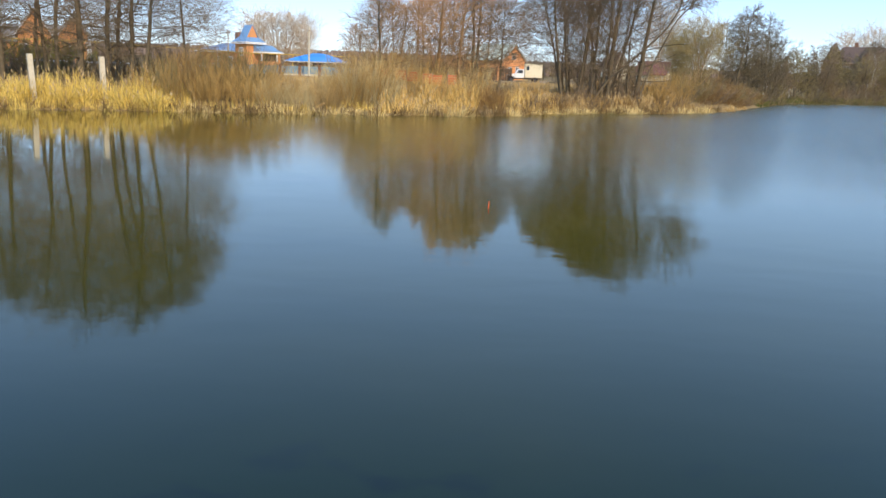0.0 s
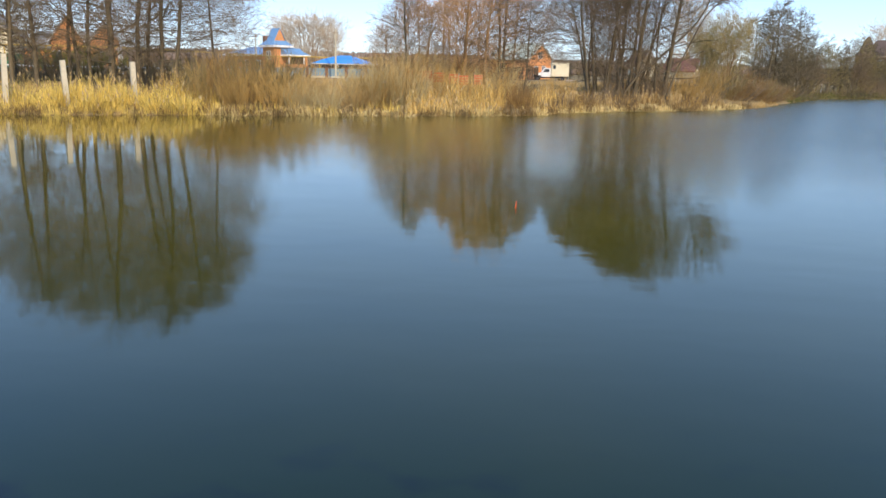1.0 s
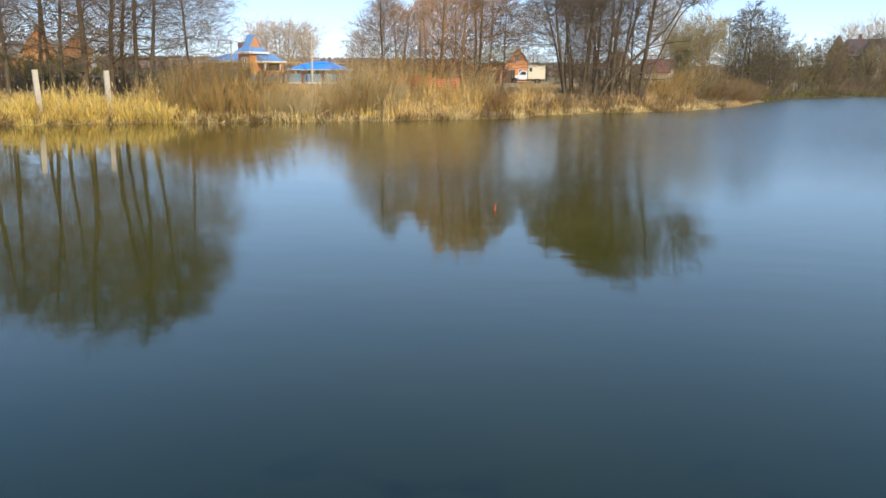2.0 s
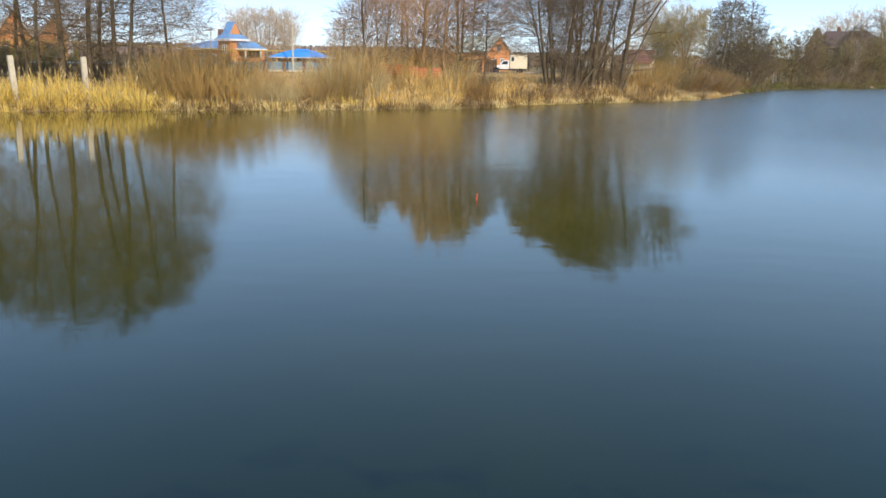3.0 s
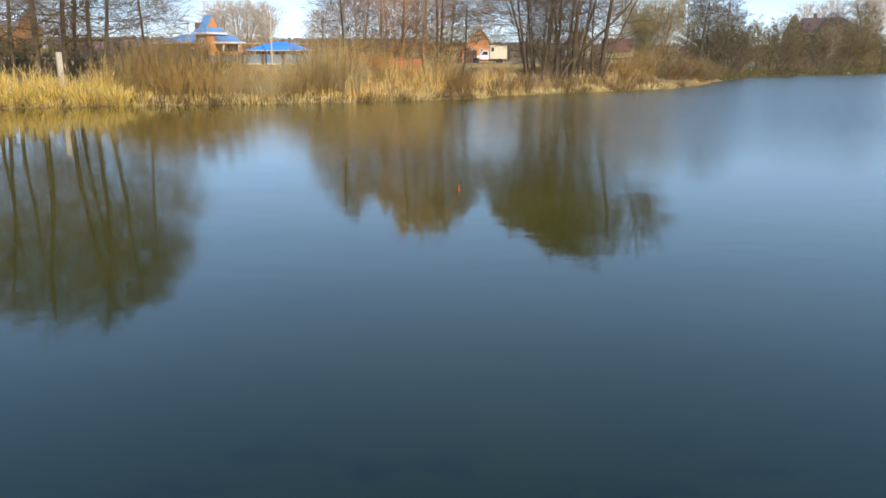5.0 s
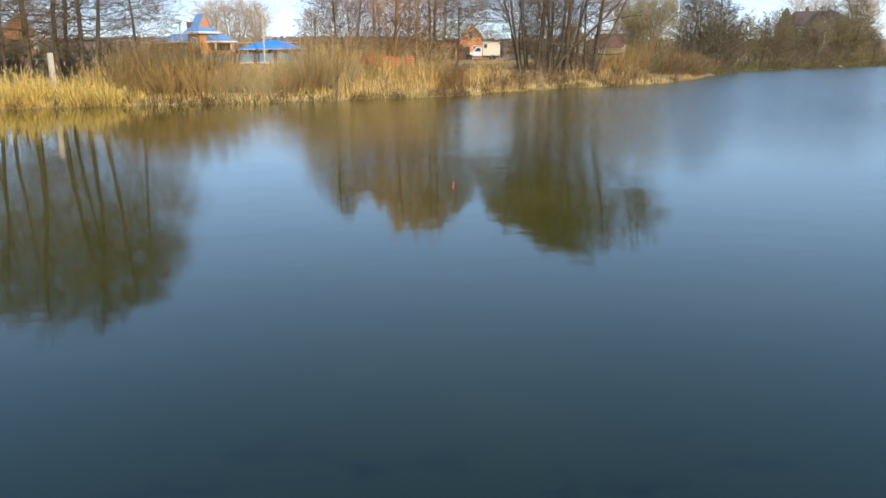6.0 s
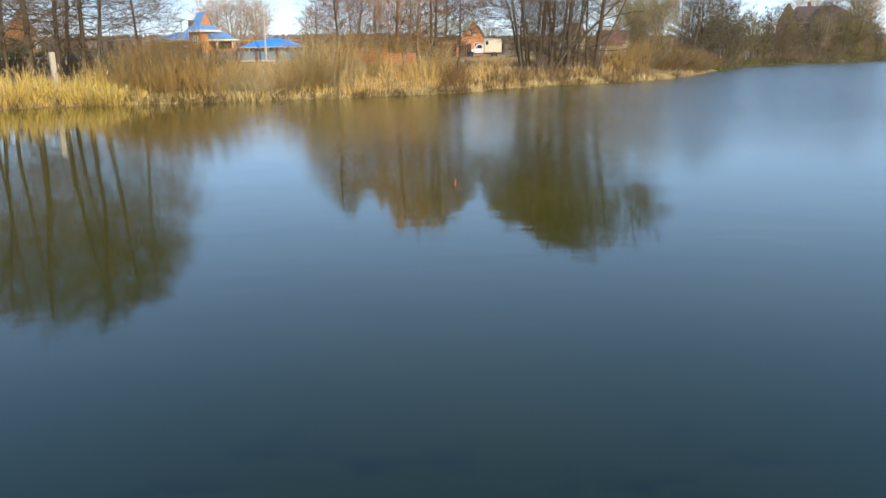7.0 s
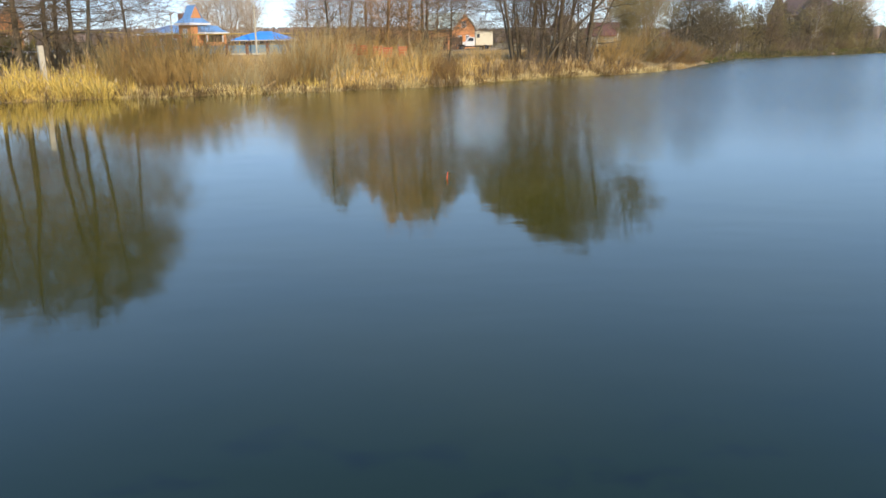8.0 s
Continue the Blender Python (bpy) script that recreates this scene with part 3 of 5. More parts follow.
blades("reed_bed", "brownish dry reeds before the willow bushes", x, y, h, r.uniform(0.012, 0.025, len(x)), 0.4, STRAW, 0.05, 2)
x, y, h, r = tussocks(3, 3200, -4.3, 0.3, 0.2, 3.6, 0.25, 1.6, 0.95)
blades("reed_bed", "golden dry reeds below the bare trees", x, y, h, r.uniform(0.012, 0.026, len(x)), 0.34, GOLD, 0.12, 3, 0.5)
x, y, h, r = tussocks(4, 1500, 1.5, 15.5, 0.2, 4.0, 0.12, 0.85, 0.99)
x, y, h = thin(r, 0.2, 1.8, 0.1, x, y, h)
blades("reed_bed", "brown and straw dry reeds on the bank", x, y, h, r.uniform(0.014, 0.03, len(x)), 0.3, STRAW_BROWN, 0.10, 4)
x, y, h, r = tussocks(13, 800, 1.8, 5.0, 0.4, 3.4, 0.3, 1.15, 0.95)
blades("reed_bed", "golden dry reeds beside the muddy gap", x, y, h, r.uniform(0.012, 0.026, len(x)), 0.36, GOLD, 0.15, 13, 0.5)
x, y, h, r = tussocks(5, 600, 15, 23.0, 0.1, 1.4, 0.12, 0.4, 0.98)
blades("reed_bed", "straw-coloured dry grass on the low point", x, y, h, r.uniform(0.016, 0.03, len(x)), 0.5, STRAW_BROWN, 0.0, 5)
x, y, r = scatter(6, 9000, -27, 20, -0.12, 0.45, 0.85)
x, y = thin(r, 0.5, 1.8, 0.25, x, y)
blades("matted_grass", "flattened yellow grass hanging over the water's edge", x, y, r.uniform(0.08, 0.24, len(x)), r.uniform(0.012, 0.028, len(x)), 1.0, STRAW_BROWN, None, 6, 0.5, (0.1, -0.8, -0.25))
# brown litter, its dark colour doubling as the shade under the reeds
x, y, r = scatter(16, 5200, -27, 18, -0.05, 0.5, 0.95)
blades("broken_reeds", "broken brown reed stems lying over each other at the waterline", x, y, r.uniform(0.25, 0.7, len(x)), r.uniform(0.012, 0.022, len(x)), 1.35, DARK_REED, None, 16, 0.2)


def tufts(seed, clumps, blades_each, x0, x1, d0, d1, small, large, tall):
    """Stems that fan out from the middles of separate clumps."""
    r = np.random.default_rng(seed)
    cx, cd, size = r.uniform(x0, x1, clumps), r.uniform(d0, d1, clumps), r.uniform(small, large, clumps)
    n = clumps * blades_each
    pick, a, q = np.repeat(np.arange(clumps), blades_each), r.uniform(0, 2 * np.pi, n), np.sqrt(r.random(n))
    x = cx[pick] + size[pick] * q * np.cos(a)
    y = shore(cx[pick]) + cd[pick] + size[pick] * q * np.sin(a) * 0.7
    return x, y, size[pick] * tall * r.uniform(0.6, 1.2, n) * (1 - 0.35 * q), r, a


x, y, h, r, fan = tufts(8, 46, 80, -27, -12.5, 0.0, 0.6, 0.2, 0.55, 1.0)
blades("sedge_tussocks", "straw sedge tussocks drooping over the waterline", x, y, h, r.uniform(0.012, 0.026, len(x)), 0.95, STRAW, None, 8, 0.8, fan=fan)
x, y, h, r, fan = tufts(18, 80, 80, -12.8, 18, 0.0, 0.6, 0.2, 0.62, 0.95)
x, y, h, fan = thin(r, 0.5, 1.8, 0.08, x, y, h, fan)
blades("sedge_tussocks", "golden brown sedge tussocks drooping over the waterline", x, y, h, r.uniform(0.014, 0.03, len(x)), 1.0, PALE_STRAW, None, 18, 0.8, fan=fan)
x, y, h, r, fan = tufts(9, 80, 110, -27, -13.4, 0.5, 4.2, 0.22, 0.6, 2.2)
for lo, hi in REED_GAPS:
    x, y, h, fan = thin(r, lo, hi, 0.06, x, y, h, fan)
blades("reed_tufts", "tall bright straw reed tufts on the bank", x, y, h, r.uniform(0.012, 0.030, len(x)), 0.5, STRAW, 0.05, 9, 0.9, fan=fan)
x, y, h, r, fan = tufts(10, 44, 70, 2.0, 16.0, 0.6, 5.0, 0.18, 0.5, 2.3)
x, y, h = thin(r, 0.2, 1.8, 0.05, x, y, h)
x, y, h = thin(r, 5.0, 9.0, 0.45, x, y, h)
blades("reed_tufts", "pale plumed reed tufts before the alder clump", x, y, h, r.uniform(0.012, 0.026, len(x)), 0.30, STRAW_BROWN, 0.25, 10, 0.6)
x, y, r = scatter(7, 14000, -40, 30, 3.5, 45)
blades("meadow_grass", "short dry tan meadow grass", x, y, r.uniform(0.12, 0.35, len(x)), r.uniform(0.02, 0.04, len(x)), 0.5, STRAW_BROWN, None, 7)

# how high the crowns of each group close against the sky
LEFT_TOP = ((-40, -27, -25.2, -22.4, -20.8, -18.2, -16.3, -14.4, -13.4, -12.9, -12.5, -12.0), (9.0, 9.6, 11.2, 12.0, 12.4, 12.4, 11.8, 11.1, 10.2, 8.6, 6.0, 1.0))
MIDDLE_TOP = ((-8.0, -7.4, -6.9, -5.8, -4.8, -4.0, -3.3, -2.3, -0.7, 0.6, 1.6, 2.6, 3.6, 4.4), (1.0, 3.4, 4.6, 6.1, 7.0, 6.4, 6.2, 7.4, 8.2, 8.3, 7.5, 6.2, 5.0, 1.0))
CLUMP_TOP = ((2.6, 3.4, 5.0, 6.6, 8.0, 9.4, 11.3, 12.6, 13.0, 13.4), (5.5, 8.6, 9.6, 10.5, 11.4, 12.1, 12.3, 11.4, 9.0, 4.0))

x, y, r = scatter(17, 9000, 26, 75, 0.0, 5.0, 0.6)
blades("moss_grass", "short dark green mossy grass on the far bank", x, y, r.uniform(0.12, 0.45, len(x)), r.uniform(0.03, 0.06, len(x)), 0.7, MOSS, None, 17)

# alders by the reed bed
ALDERS = ((-27.6, 41, 10.3, 0.17, -0.05), (-25.9, 42, 10.6, 0.15, -0.03), (-24.9, 40, 10.9, 0.15, -0.06), (-23.9, 40.5, 11.2, 0.16, -0.02), (-22.9, 42, 11.4, 0.13, -0.03), (-21.9, 41, 11.7, 0.14, 0.0), (-21.0, 40.6, 11.7, 0.13, 0.0),
          (-19.6, 40, 12.0, 0.22, 0.0), (-18.9, 42.5, 12.0, 0.14, 0.01), (-18.25, 40, 12.0, 0.17, 0.02), (-17.3, 40.5, 11.8, 0.16, 0.06), (-16.5, 40, 10.9, 0.14, 0.20), (-15.2, 42.5, 10.2, 0.10, 0.08))
for k, (x, y, h, r, lean) in enumerate(ALDERS):
    tree("alder_tree", "tall bare alder with grey-brown trunk behind the reeds", x, y, h, r, DENSE if k < 11 else DROOP, BARK, TWIG, 100 + k, (lean, 0), "alders behind the reed bed", outline=LEFT_TOP)

# trees in the middle
tree("bare_tree", "slim bare dark alder standing in the willow scrub", -4.9, 43.0, 7.6, 0.09, WIDE, BARK, TWIG, 201, (0.0, 0), "trees on the middle bank", outline=MIDDLE_TOP)
tree("bare_tree", "slim bare tree with russet twigs", -4.0, 44.0, 7.0, 0.08, SLENDER, BARK_RED, TWIG_RED, 202, (0.02, 0), "trees on the middle bank", outline=MIDDLE_TOP)
tree("bare_tree", "bare tree with reddish brown trunk and twigs", -2.0, 44.0, 7.9, 0.15, SPREAD, BARK_RED, TWIG_RED, 203, (0.0, 0), "trees on the middle bank", outline=MIDDLE_TOP)
tree("bare_tree", "bare tree with reddish brown twigs", -3.0, 45.5, 7.4, 0.10, SLENDER, BARK_RED, TWIG_RED, 204, (-0.03, 0), "trees on the middle bank", outline=MIDDLE_TOP)
tree("bare_tree", "bare tree with brown trunk among reeds", -0.6, 44.0, 7.6, 0.12, SLENDER, BARK_RED, TWIG_RED, 205, (-0.02, 0), "trees on the middle bank", outline=MIDDLE_TOP)
tree("bare_tree", "dark bare alder leaning beside its twin", 0.0, 45.0, 8.3, 0.13, WIDE, BARK, TWIG, 206, (0.05, 0), "trees on the middle bank", outline=MIDDLE_TOP)
tree("bare_tree", "dark bare alder leaning beside its twin", 0.25, 45.6, 8.2, 0.12, WIDE, BARK, TWIG, 207, (0.08, 0), "trees on the middle bank", outline=MIDDLE_TOP)
tree("bare_tree", "small dark bare alder with long level boughs", 1.5, 46.8, 6.6, 0.09, WIDE, BARK, TWIG, 208, (0.10, 0), "trees on the middle bank", outline=MIDDLE_TOP)
for k, (x, y, h) in enumerate(((-6.2, 45, 5.8), (-5.4, 47, 6.6), (-1.2, 46.5, 8.0), (-4.4, 46.0, 7.0), (-2.6, 46.0, 7.6), (0.9, 46.5, 7.6))):
    tree("bare_tree", "slender bare tree with russet twigs behind the bank", x, y, h, 0.07, SLENDER, BARK_RED, TWIG_RED, 230 + k, (0, 0), "trees on the middle bank", outline=MIDDLE_TOP)

# clump further along the bank
CLUMP = ((5.95, 53, 10.8, 0.14, -0.14), (6.4, 53.5, 10.9, 0.13, -0.05), (6.9, 52.8, 10.2, 0.12, 0.07), (7.2, 53.6, 10.6, 0.12, -0.06), (7.75, 53, 10.7, 0.13, 0.07), (8.1, 54.2, 10.8, 0.12, -0.03),
         (8.5, 53.2, 11.0, 0.14, 0.08), (8.85, 53, 11.1, 0.21, 0.10), (9.2, 54, 10.6, 0.13, 0.14), (10.85, 53.5, 11.2, 0.22, 0.02), (6.1, 54.8, 11.2, 0.10, -0.22), (9.8, 54.5, 10.4, 0.10, 0.02), (10.3, 53.4, 9.8, 0.09, -0.05))
for k, (x, y, h, r, lean) in enumerate(CLUMP):
    tree("alder_tree", "bare dark alder in a dense waterside clump", x, y, h, r, DROOP if k == 0 else DENSE if k == 10 else ALDER if k % 2 else SLENDER, BARK, TWIG, 300 + k, (lean, 0), "alder clump on the bank", outline=CLUMP_TOP)


def leaning_tree(label, course, y, radius, seed, boughs, reach):
    """A stem that bends along a course of (x, z) and bears its crown on the upper half."""
    rng, out = random.Random(seed), [[], [], [], []]
    x0, z0 = course[0]
    ob = thing("alder_tree", label, "tree", pose(x0, y, z0), "alder clump on the bank")
    us = np.linspace(0, 1, 17)
    knots = np.linspace(0, 1, len(course))
    px, pz = (np.interp(us, knots, [c[k] for c in course]) for k in (0, 1))
    px, pz = (np.convolve(np.concatenate([[2 * a[0] - a[1]], a, [2 * a[-1] - a[-2]]]), (0.25, 0.5, 0.25), "valid") for a in (px, pz))
    pts = [Vector((a - x0, 0.25 * math.sin(3 * u + seed), b - z0)) for a, b, u in zip(px, pz, us)]
    rads = [radius * (1 - 0.72 * u) for u in us]
    for a, b, ra, rb in zip(pts, pts[1:], rads, rads[1:]):
        out[0].append((*a, *b, ra, rb))
    for k in range(boughs):
        u = 0.64 + 0.35 * (k + rng.random()) / boughs
        j = min(int(u * 16), 15)
        along = (pts[j + 1] - pts[j]).normalized()
        side = along.orthogonal().normalized()
        side.rotate(Matrix.Rotation(2.4 * k, 3, along))
        way = along * 0.45 + side * 0.9 + Vector((0.1, 0, 0.15))
        grow(rng, out, pts[j].lerp(pts[j + 1], u * 16 - j), way.normalized(), reach * (0.25 + 0.9 * u * u) * rng.uniform(0.7, 1.1), 0.03, 1, LIMB)
    part("trunk", tubes_mesh("trunk", out[0] + out[1], 6), BARK, ob)
    part("crown", tubes_mesh("crown", out[2] + [(*q[:6], q[6] * 1.35, 0.0) for q in out[3]], 3), TWIG, ob)


leaning_tree("bare alder limb leaning far out of the clump", ((8.0, 0.7), (8.8, 2.05), (9.9, 2.9), (11.0, 4.0), (12.1, 5.0), (12.9, 6.2), (13.2, 7.2), (13.4, 8.2), (13.7, 9.6)), 52.8, 0.085, 331, 26, 2.1)
leaning_tree("slim bare alder limb bowed outwards from the clump", ((11.0, 0.8), (11.4, 2.3), (11.9, 3.4), (12.5, 4.7), (13.1, 6.0), (14.0, 6.8), (14.5, 7.6), (14.9, 8.6)), 53.4, 0.07, 332, 22, 1.9)
for k in range(6):
    tree("alder_tree", "slim straight young alder in the waterside clump", 6.1 + 0.62 * k, 54.2 + (k * 7 % 5) * 0.6, 9.6 + (k * 5 % 4) * 0.4, 0.075, SLENDER, BARK, TWIG, 340 + k, (0.01 * (k - 4), 0), "alder clump on the bank", outline=CLUMP_TOP)

# far bank trees
tree("willow_tree", "pale bare willow with a fine rounded crown", 20.6, 75, 5.9, 0.12, SPREAD, BARK_RED, WILLOW, 401, (0, 0), "far bank trees", stems=3)
tree("willow_tree", "pale bare willow with a fine rounded crown", 19.2, 77, 5.0, 0.10, SPREAD, BARK_RED, WILLOW, 402, (0.05, 0), "far bank trees", stems=3)
FAR = ((27.4, 85, 8.9, 0.18), (28.6, 86, 8.3, 0.15), (26.6, 87, 7.2, 0.13), (31.7, 88, 8.5, 0.17), (33.2, 91, 7.0, 0.14), (35.6, 95, 4.8, 0.12), (38.5, 97, 6.2, 0.13), (40.6, 99, 5.4, 0.14), (43.0, 101, 6.4, 0.13), (46.0, 106, 6.8, 0.14),
       (49.0, 109, 6.4, 0.12), (52.0, 111, 5.2, 0.12), (57.5, 114, 6.0, 0.12), (57.2, 121, 7.4, 0.12), (60.6, 124, 7.8, 0.13), (61.5, 118, 8.0, 0.17), (66.0, 124, 10.0, 0.18))
for k, (x, y, h, r) in enumerate(FAR):
    tree("alder_tree", "dark bare tree on the far bank", x, y, h, r, FARTREE if k < 5 else FARBUSHY, BARK, TWIG_DARK if k < 5 else (OLIVE, TWIG_DARK, TWIG)[k % 3], 420 + k, (0, 0), "far bank trees", stems=1 if k < 5 else 2)

tree("birch_tree", "white-barked bare birch before the large brick house", 53.8, 112, 6.0, 0.17, SLENDER, BIRCH_BARK, TWIG, 451, (-0.02, 0), "far bank trees", stems=2)

# pale poplars behind the houses
pale = tree("poplar_tree", "pale beige bare poplar with a fuzzy round crown", -44, 170, 10.6, 0.22, POPLAR, BARK_RED, TWIG_PALE, 501, (0, 0), "pale trees behind the houses", stems=2)
for x, y, s, turn in ((-41.5, 172, 1.0, 70), (-39.0, 170, 1.0, 160), (-36.6, 173, 0.95, 230), (-46.5, 171, 0.85, 300), (-35.0, 170, 0.8, 15), (34.5, 150, 1.25, 60), (83, 182, 1.05, 20), (88.5, 184, 1.15, 100), (94, 180, 1.2, 200), (100, 186, 1.3, 280)):
    copy_thing(pale, pose(x, y, float(ground_z(x, y)), 0, 0, turn) @ Matrix.Diagonal((s, s, s, 1)))

# bushes
BIG, ROUND, LOW = bush_mesh(1, 2.4, 2.6, 84, 9, 0.0056, 0.7), bush_mesh(2, 2.2, 2.4, 78, 9, 0.0056, 0.7), bush_mesh(3, 1.2, 2.6, 28, 4, 0.011, 0.9)
FAR_BIG, FAR_ROUND = bush_mesh(4, 2.4, 2.8, 38, 5, 0.013, 1.2), bush_mesh(5, 2.2, 2.6, 34, 5, 0.013, 1.2)
FUZZY = bush_mesh(6, 2.5, 2.6, 60, 8, 0.011, 1.4)
BUSHES = ((-14.4, 36.6, 0.8), (-13.4, 37.0, 0.95), (-12.8, 35.9, 0.78), (-12.2, 37.4, 1.05), (-11.6, 36.2, 0.85), (-11.0, 38.2, 1.12), (-10.2, 36.8, 0.88), (-9.6, 38.0, 0.9), (-9.2, 36.9, 0.62), (-8.5, 38.2, 0.66), (-7.9, 37.3, 0.56), (-7.2, 38.4, 0.68),
          (-6.6, 37.9, 0.7), (-6.2, 39.2, 0.95), (-5.6, 38.6, 0.85), (-5.0, 39.8, 1.05), (-4.4, 39.2, 0.8), (-3.6, 41.6, 0.85), (-12.6, 39.6, 1.1), (-10.6, 39.8, 0.95), (-13.8, 39.2, 1.0))
for k, (x, y, s) in enumerate(BUSHES):
    bush("dense leafless brown willow bush on the bank", x, y, BIG if k % 2 else ROUND, (OSIER, OLIVE, OSIER, OSIER_RED)[k % 4] if x < -9.8 else (PALE_GOLD, TAN)[k % 2] if x < -6.8 else (TAN, PALE_GOLD, OSIER)[k % 3], 67 * k, s)
for k, (x, y, s) in enumerate(((0.7, 42.3, 0.55), (1.3, 43.2, 0.6), (2.2, 44.8, 0.65), (3.4, 47, 0.7), (5.0, 49, 0.7), (7.2, 51.5, 0.6), (8.6, 52.5, 0.7), (10.0, 53.2, 0.75), (11.4, 54.5, 0.8), (12.6, 55, 0.9), (13.8, 57, 1.0), (14.6, 58.5, 1.0))):
    bush("low leafless brown bush among the reeds", x, y, ROUND if k % 2 or x < 2 else LOW, TWIG if 4.5 < x < 10.5 else OSIER_RED if x < 2 else OSIER, 50 * k, s)
for k, (x, y, s) in enumerate(((15.0, 59, 0.7), (16.4, 61, 0.85), (17.6, 62.2, 0.8), (18.8, 64, 0.85), (20.2, 66, 0.85), (21.6, 68.6, 0.85), (23.0, 71.5, 0.82), (24.2, 74, 0.8), (25.4, 76.0, 0.75), (26.6, 78.0, 0.68), (27.8, 80.0, 0.58), (29.0, 82.0, 0.5), (22.5, 74.0, 0.85), (24.8, 79.0, 0.75), (21.2, 64.9, 0.4), (22.6, 67.9, 0.45), (24.0, 71.0, 0.42), (25.4, 73.8, 0.4), (26.8, 76.4, 0.36), (28.2, 79.4, 0.3), (16.2, 66, 1.0), (18.2, 68, 1.1), (19.4, 70, 1.1))):
    bush("russet orange leafless willow bush on the low point", x, y, FUZZY, (OLIVE if k % 2 else OSIER) if x < 17 else (OSIER_RED, OLIVE, OSIER_RED, TWIG)[k % 4], 40 * k, s, "russet bushes on the point", tall=0.82)
for k, (x, y, s) in enumerate(((-5.6, 41, 1.2), (-4.6, 41.5, 0.72), (-3.2, 41.4, 0.66), (-1.9, 41.7, 0.7), (-0.8, 42.0, 0.64), (-4.6, 43.2, 1.2), (-3.5, 43.6, 1.15), (-3.0, 43.2, 0.8), (-2.3, 43, 0.66), (-1.6, 43.6, 0.66), (-1.0, 43.4, 0.7), (-0.4, 44.2, 0.95), (0.2, 44.6, 0.85), (-2.0, 46, 1.15), (-3.8, 46, 1.15), (-0.8, 46, 1.1))):
    bush("tall fine tan willow whips behind the reeds", x, y, BIG if k % 2 else ROUND, (OSIER, TAN, PALE_GOLD)[k % 3], 83 * k, s, "willow whips on the middle bank")
rr = random.Random(9)
for k in range(18):
    x = 0.7 + k * 0.24 + rr.uniform(-0.15, 0.15)
    bush("low tan scrub on the meadow edge", x, 50 + rr.uniform(0, 5), LOW, (OSIER_RED, PALE_GOLD, TWIG)[k % 3], 43 * k, rr.uniform(0.4, 0.6), "scrub behind the bank")
for k in range(20):
    x = 0.9 + k * 0.27 + rr.uniform(-0.15, 0.15)
    bush("low brown bramble scrub in the gap of the bank", x, float(shore(x)) + rr.uniform(1.6, 6), LOW, (OSIER_RED, TWIG, OSIER)[k % 3], 47 * k, rr.uniform(0.45, 0.75), "scrub behind the bank")
for k in range(34):
    x = 3.6 + k * 0.33 + rr.uniform(-0.2, 0.2)
    bush("dark leafless scrub behind the thin reeds", x, float(shore(x)) + rr.uniform(1.2, 4), LOW, (TWIG, OSIER_RED, OSIER, TWIG)[k % 4], 47 * k, rr.uniform(0.4, 0.8), "scrub in the alder clump")
SHRUBS = [tree("thicket_shrub", "tall leafless brown thicket shrub on the far bank", 33 + 1.5 * k, 104 + k, h, 0.06, SHRUB, BARK, m, 700 + k, (0, 0), "far bank thicket", stems=2) for k, (h, m) in enumerate(((4.2, OLIVE), (3.6, TWIG_DARK), (4.6, OLIVE), (3.2, OLIVE)))]
for k in range(18):
    x = 7 + k * 2.2 + rr.uniform(-0.6, 0.6)
    y = 178 + rr.uniform(0, 12)
    copy_thing(SHRUBS[(1, 2)[k % 2]], pose(x, y, float(ground_z(x, y)) - 0.2, 0, 0, 71 * k) @ Matrix.Diagonal((1.5, 1.5, rr.uniform(0.9, 1.2), 1)))
for k in range(28):
    x = 31 + k * 1.55 + rr.uniform(-0.5, 0.5)
    y = float(shore(x)) + rr.uniform(5, 16)
    q = rr.uniform(0.9, 1.3)
    copy_thing(SHRUBS[rr.randrange(4)], pose(x, y, float(ground_z(x, y)) - 0.1, 0, 0, 37 * k) @ Matrix.Diagonal((q * 1.15, q * 1.15, q, 1)))
for k in range(48):
    x = 28.5 + k * 0.85 + rr.uniform(-0.4, 0.4)
    y = float(shore(x)) + rr.uniform(0.3, 7)
    bush("dark leafless scrub on the far bank", x, y, FAR_BIG if k % 2 else FAR_ROUND, (TWIG_DARK, TWIG_DARK, TWIG, OLIVE)[rr.randrange(4)], 33 * k, 0.4 if 34 < x < 40 else rr.choice((0.45, 0.7, 0.95, 1.2)) * rr.uniform(0.85, 1.15), "far bank scrub")
for k in range(30):
    x = -8 + k * 0.8 + rr.uniform(-0.4, 0.4)
    y = float(shore(x)) + rr.uniform(7, 22)
    if -9 < x < 6.8:
        continue
    bush("thin leafless brown scrub behind the bank", x, y, LOW, OSIER if k % 2 else TWIG, 33 * k, rr.uniform(0.6, 1.0), "scrub behind the bank")
for k in range(36):
    x = 29.5 + k * 0.95 + rr.uniform(-0.3, 0.3)
    bush("low dark scrub at the far waterline", x, float(shore(x)) + rr.uniform(0.05, 0.5), LOW, (TWIG_DARK, OLIVE)[k % 2], 57 * k, rr.uniform(0.2, 0.3) if 34 < x < 40 else rr.uniform(0.4, 0.9), "scrub at the far waterline")
for k in range(14):
    x = 0.3 + k * 0.45 + rr.uniform(-0.2, 0.2)
    bush("low brown scrub in the gap of the bank", x, float(shore(x)) + rr.uniform(4, 10), LOW, OSIER, 41 * k, rr.uniform(0.35, 0.55), "scrub behind the bank")
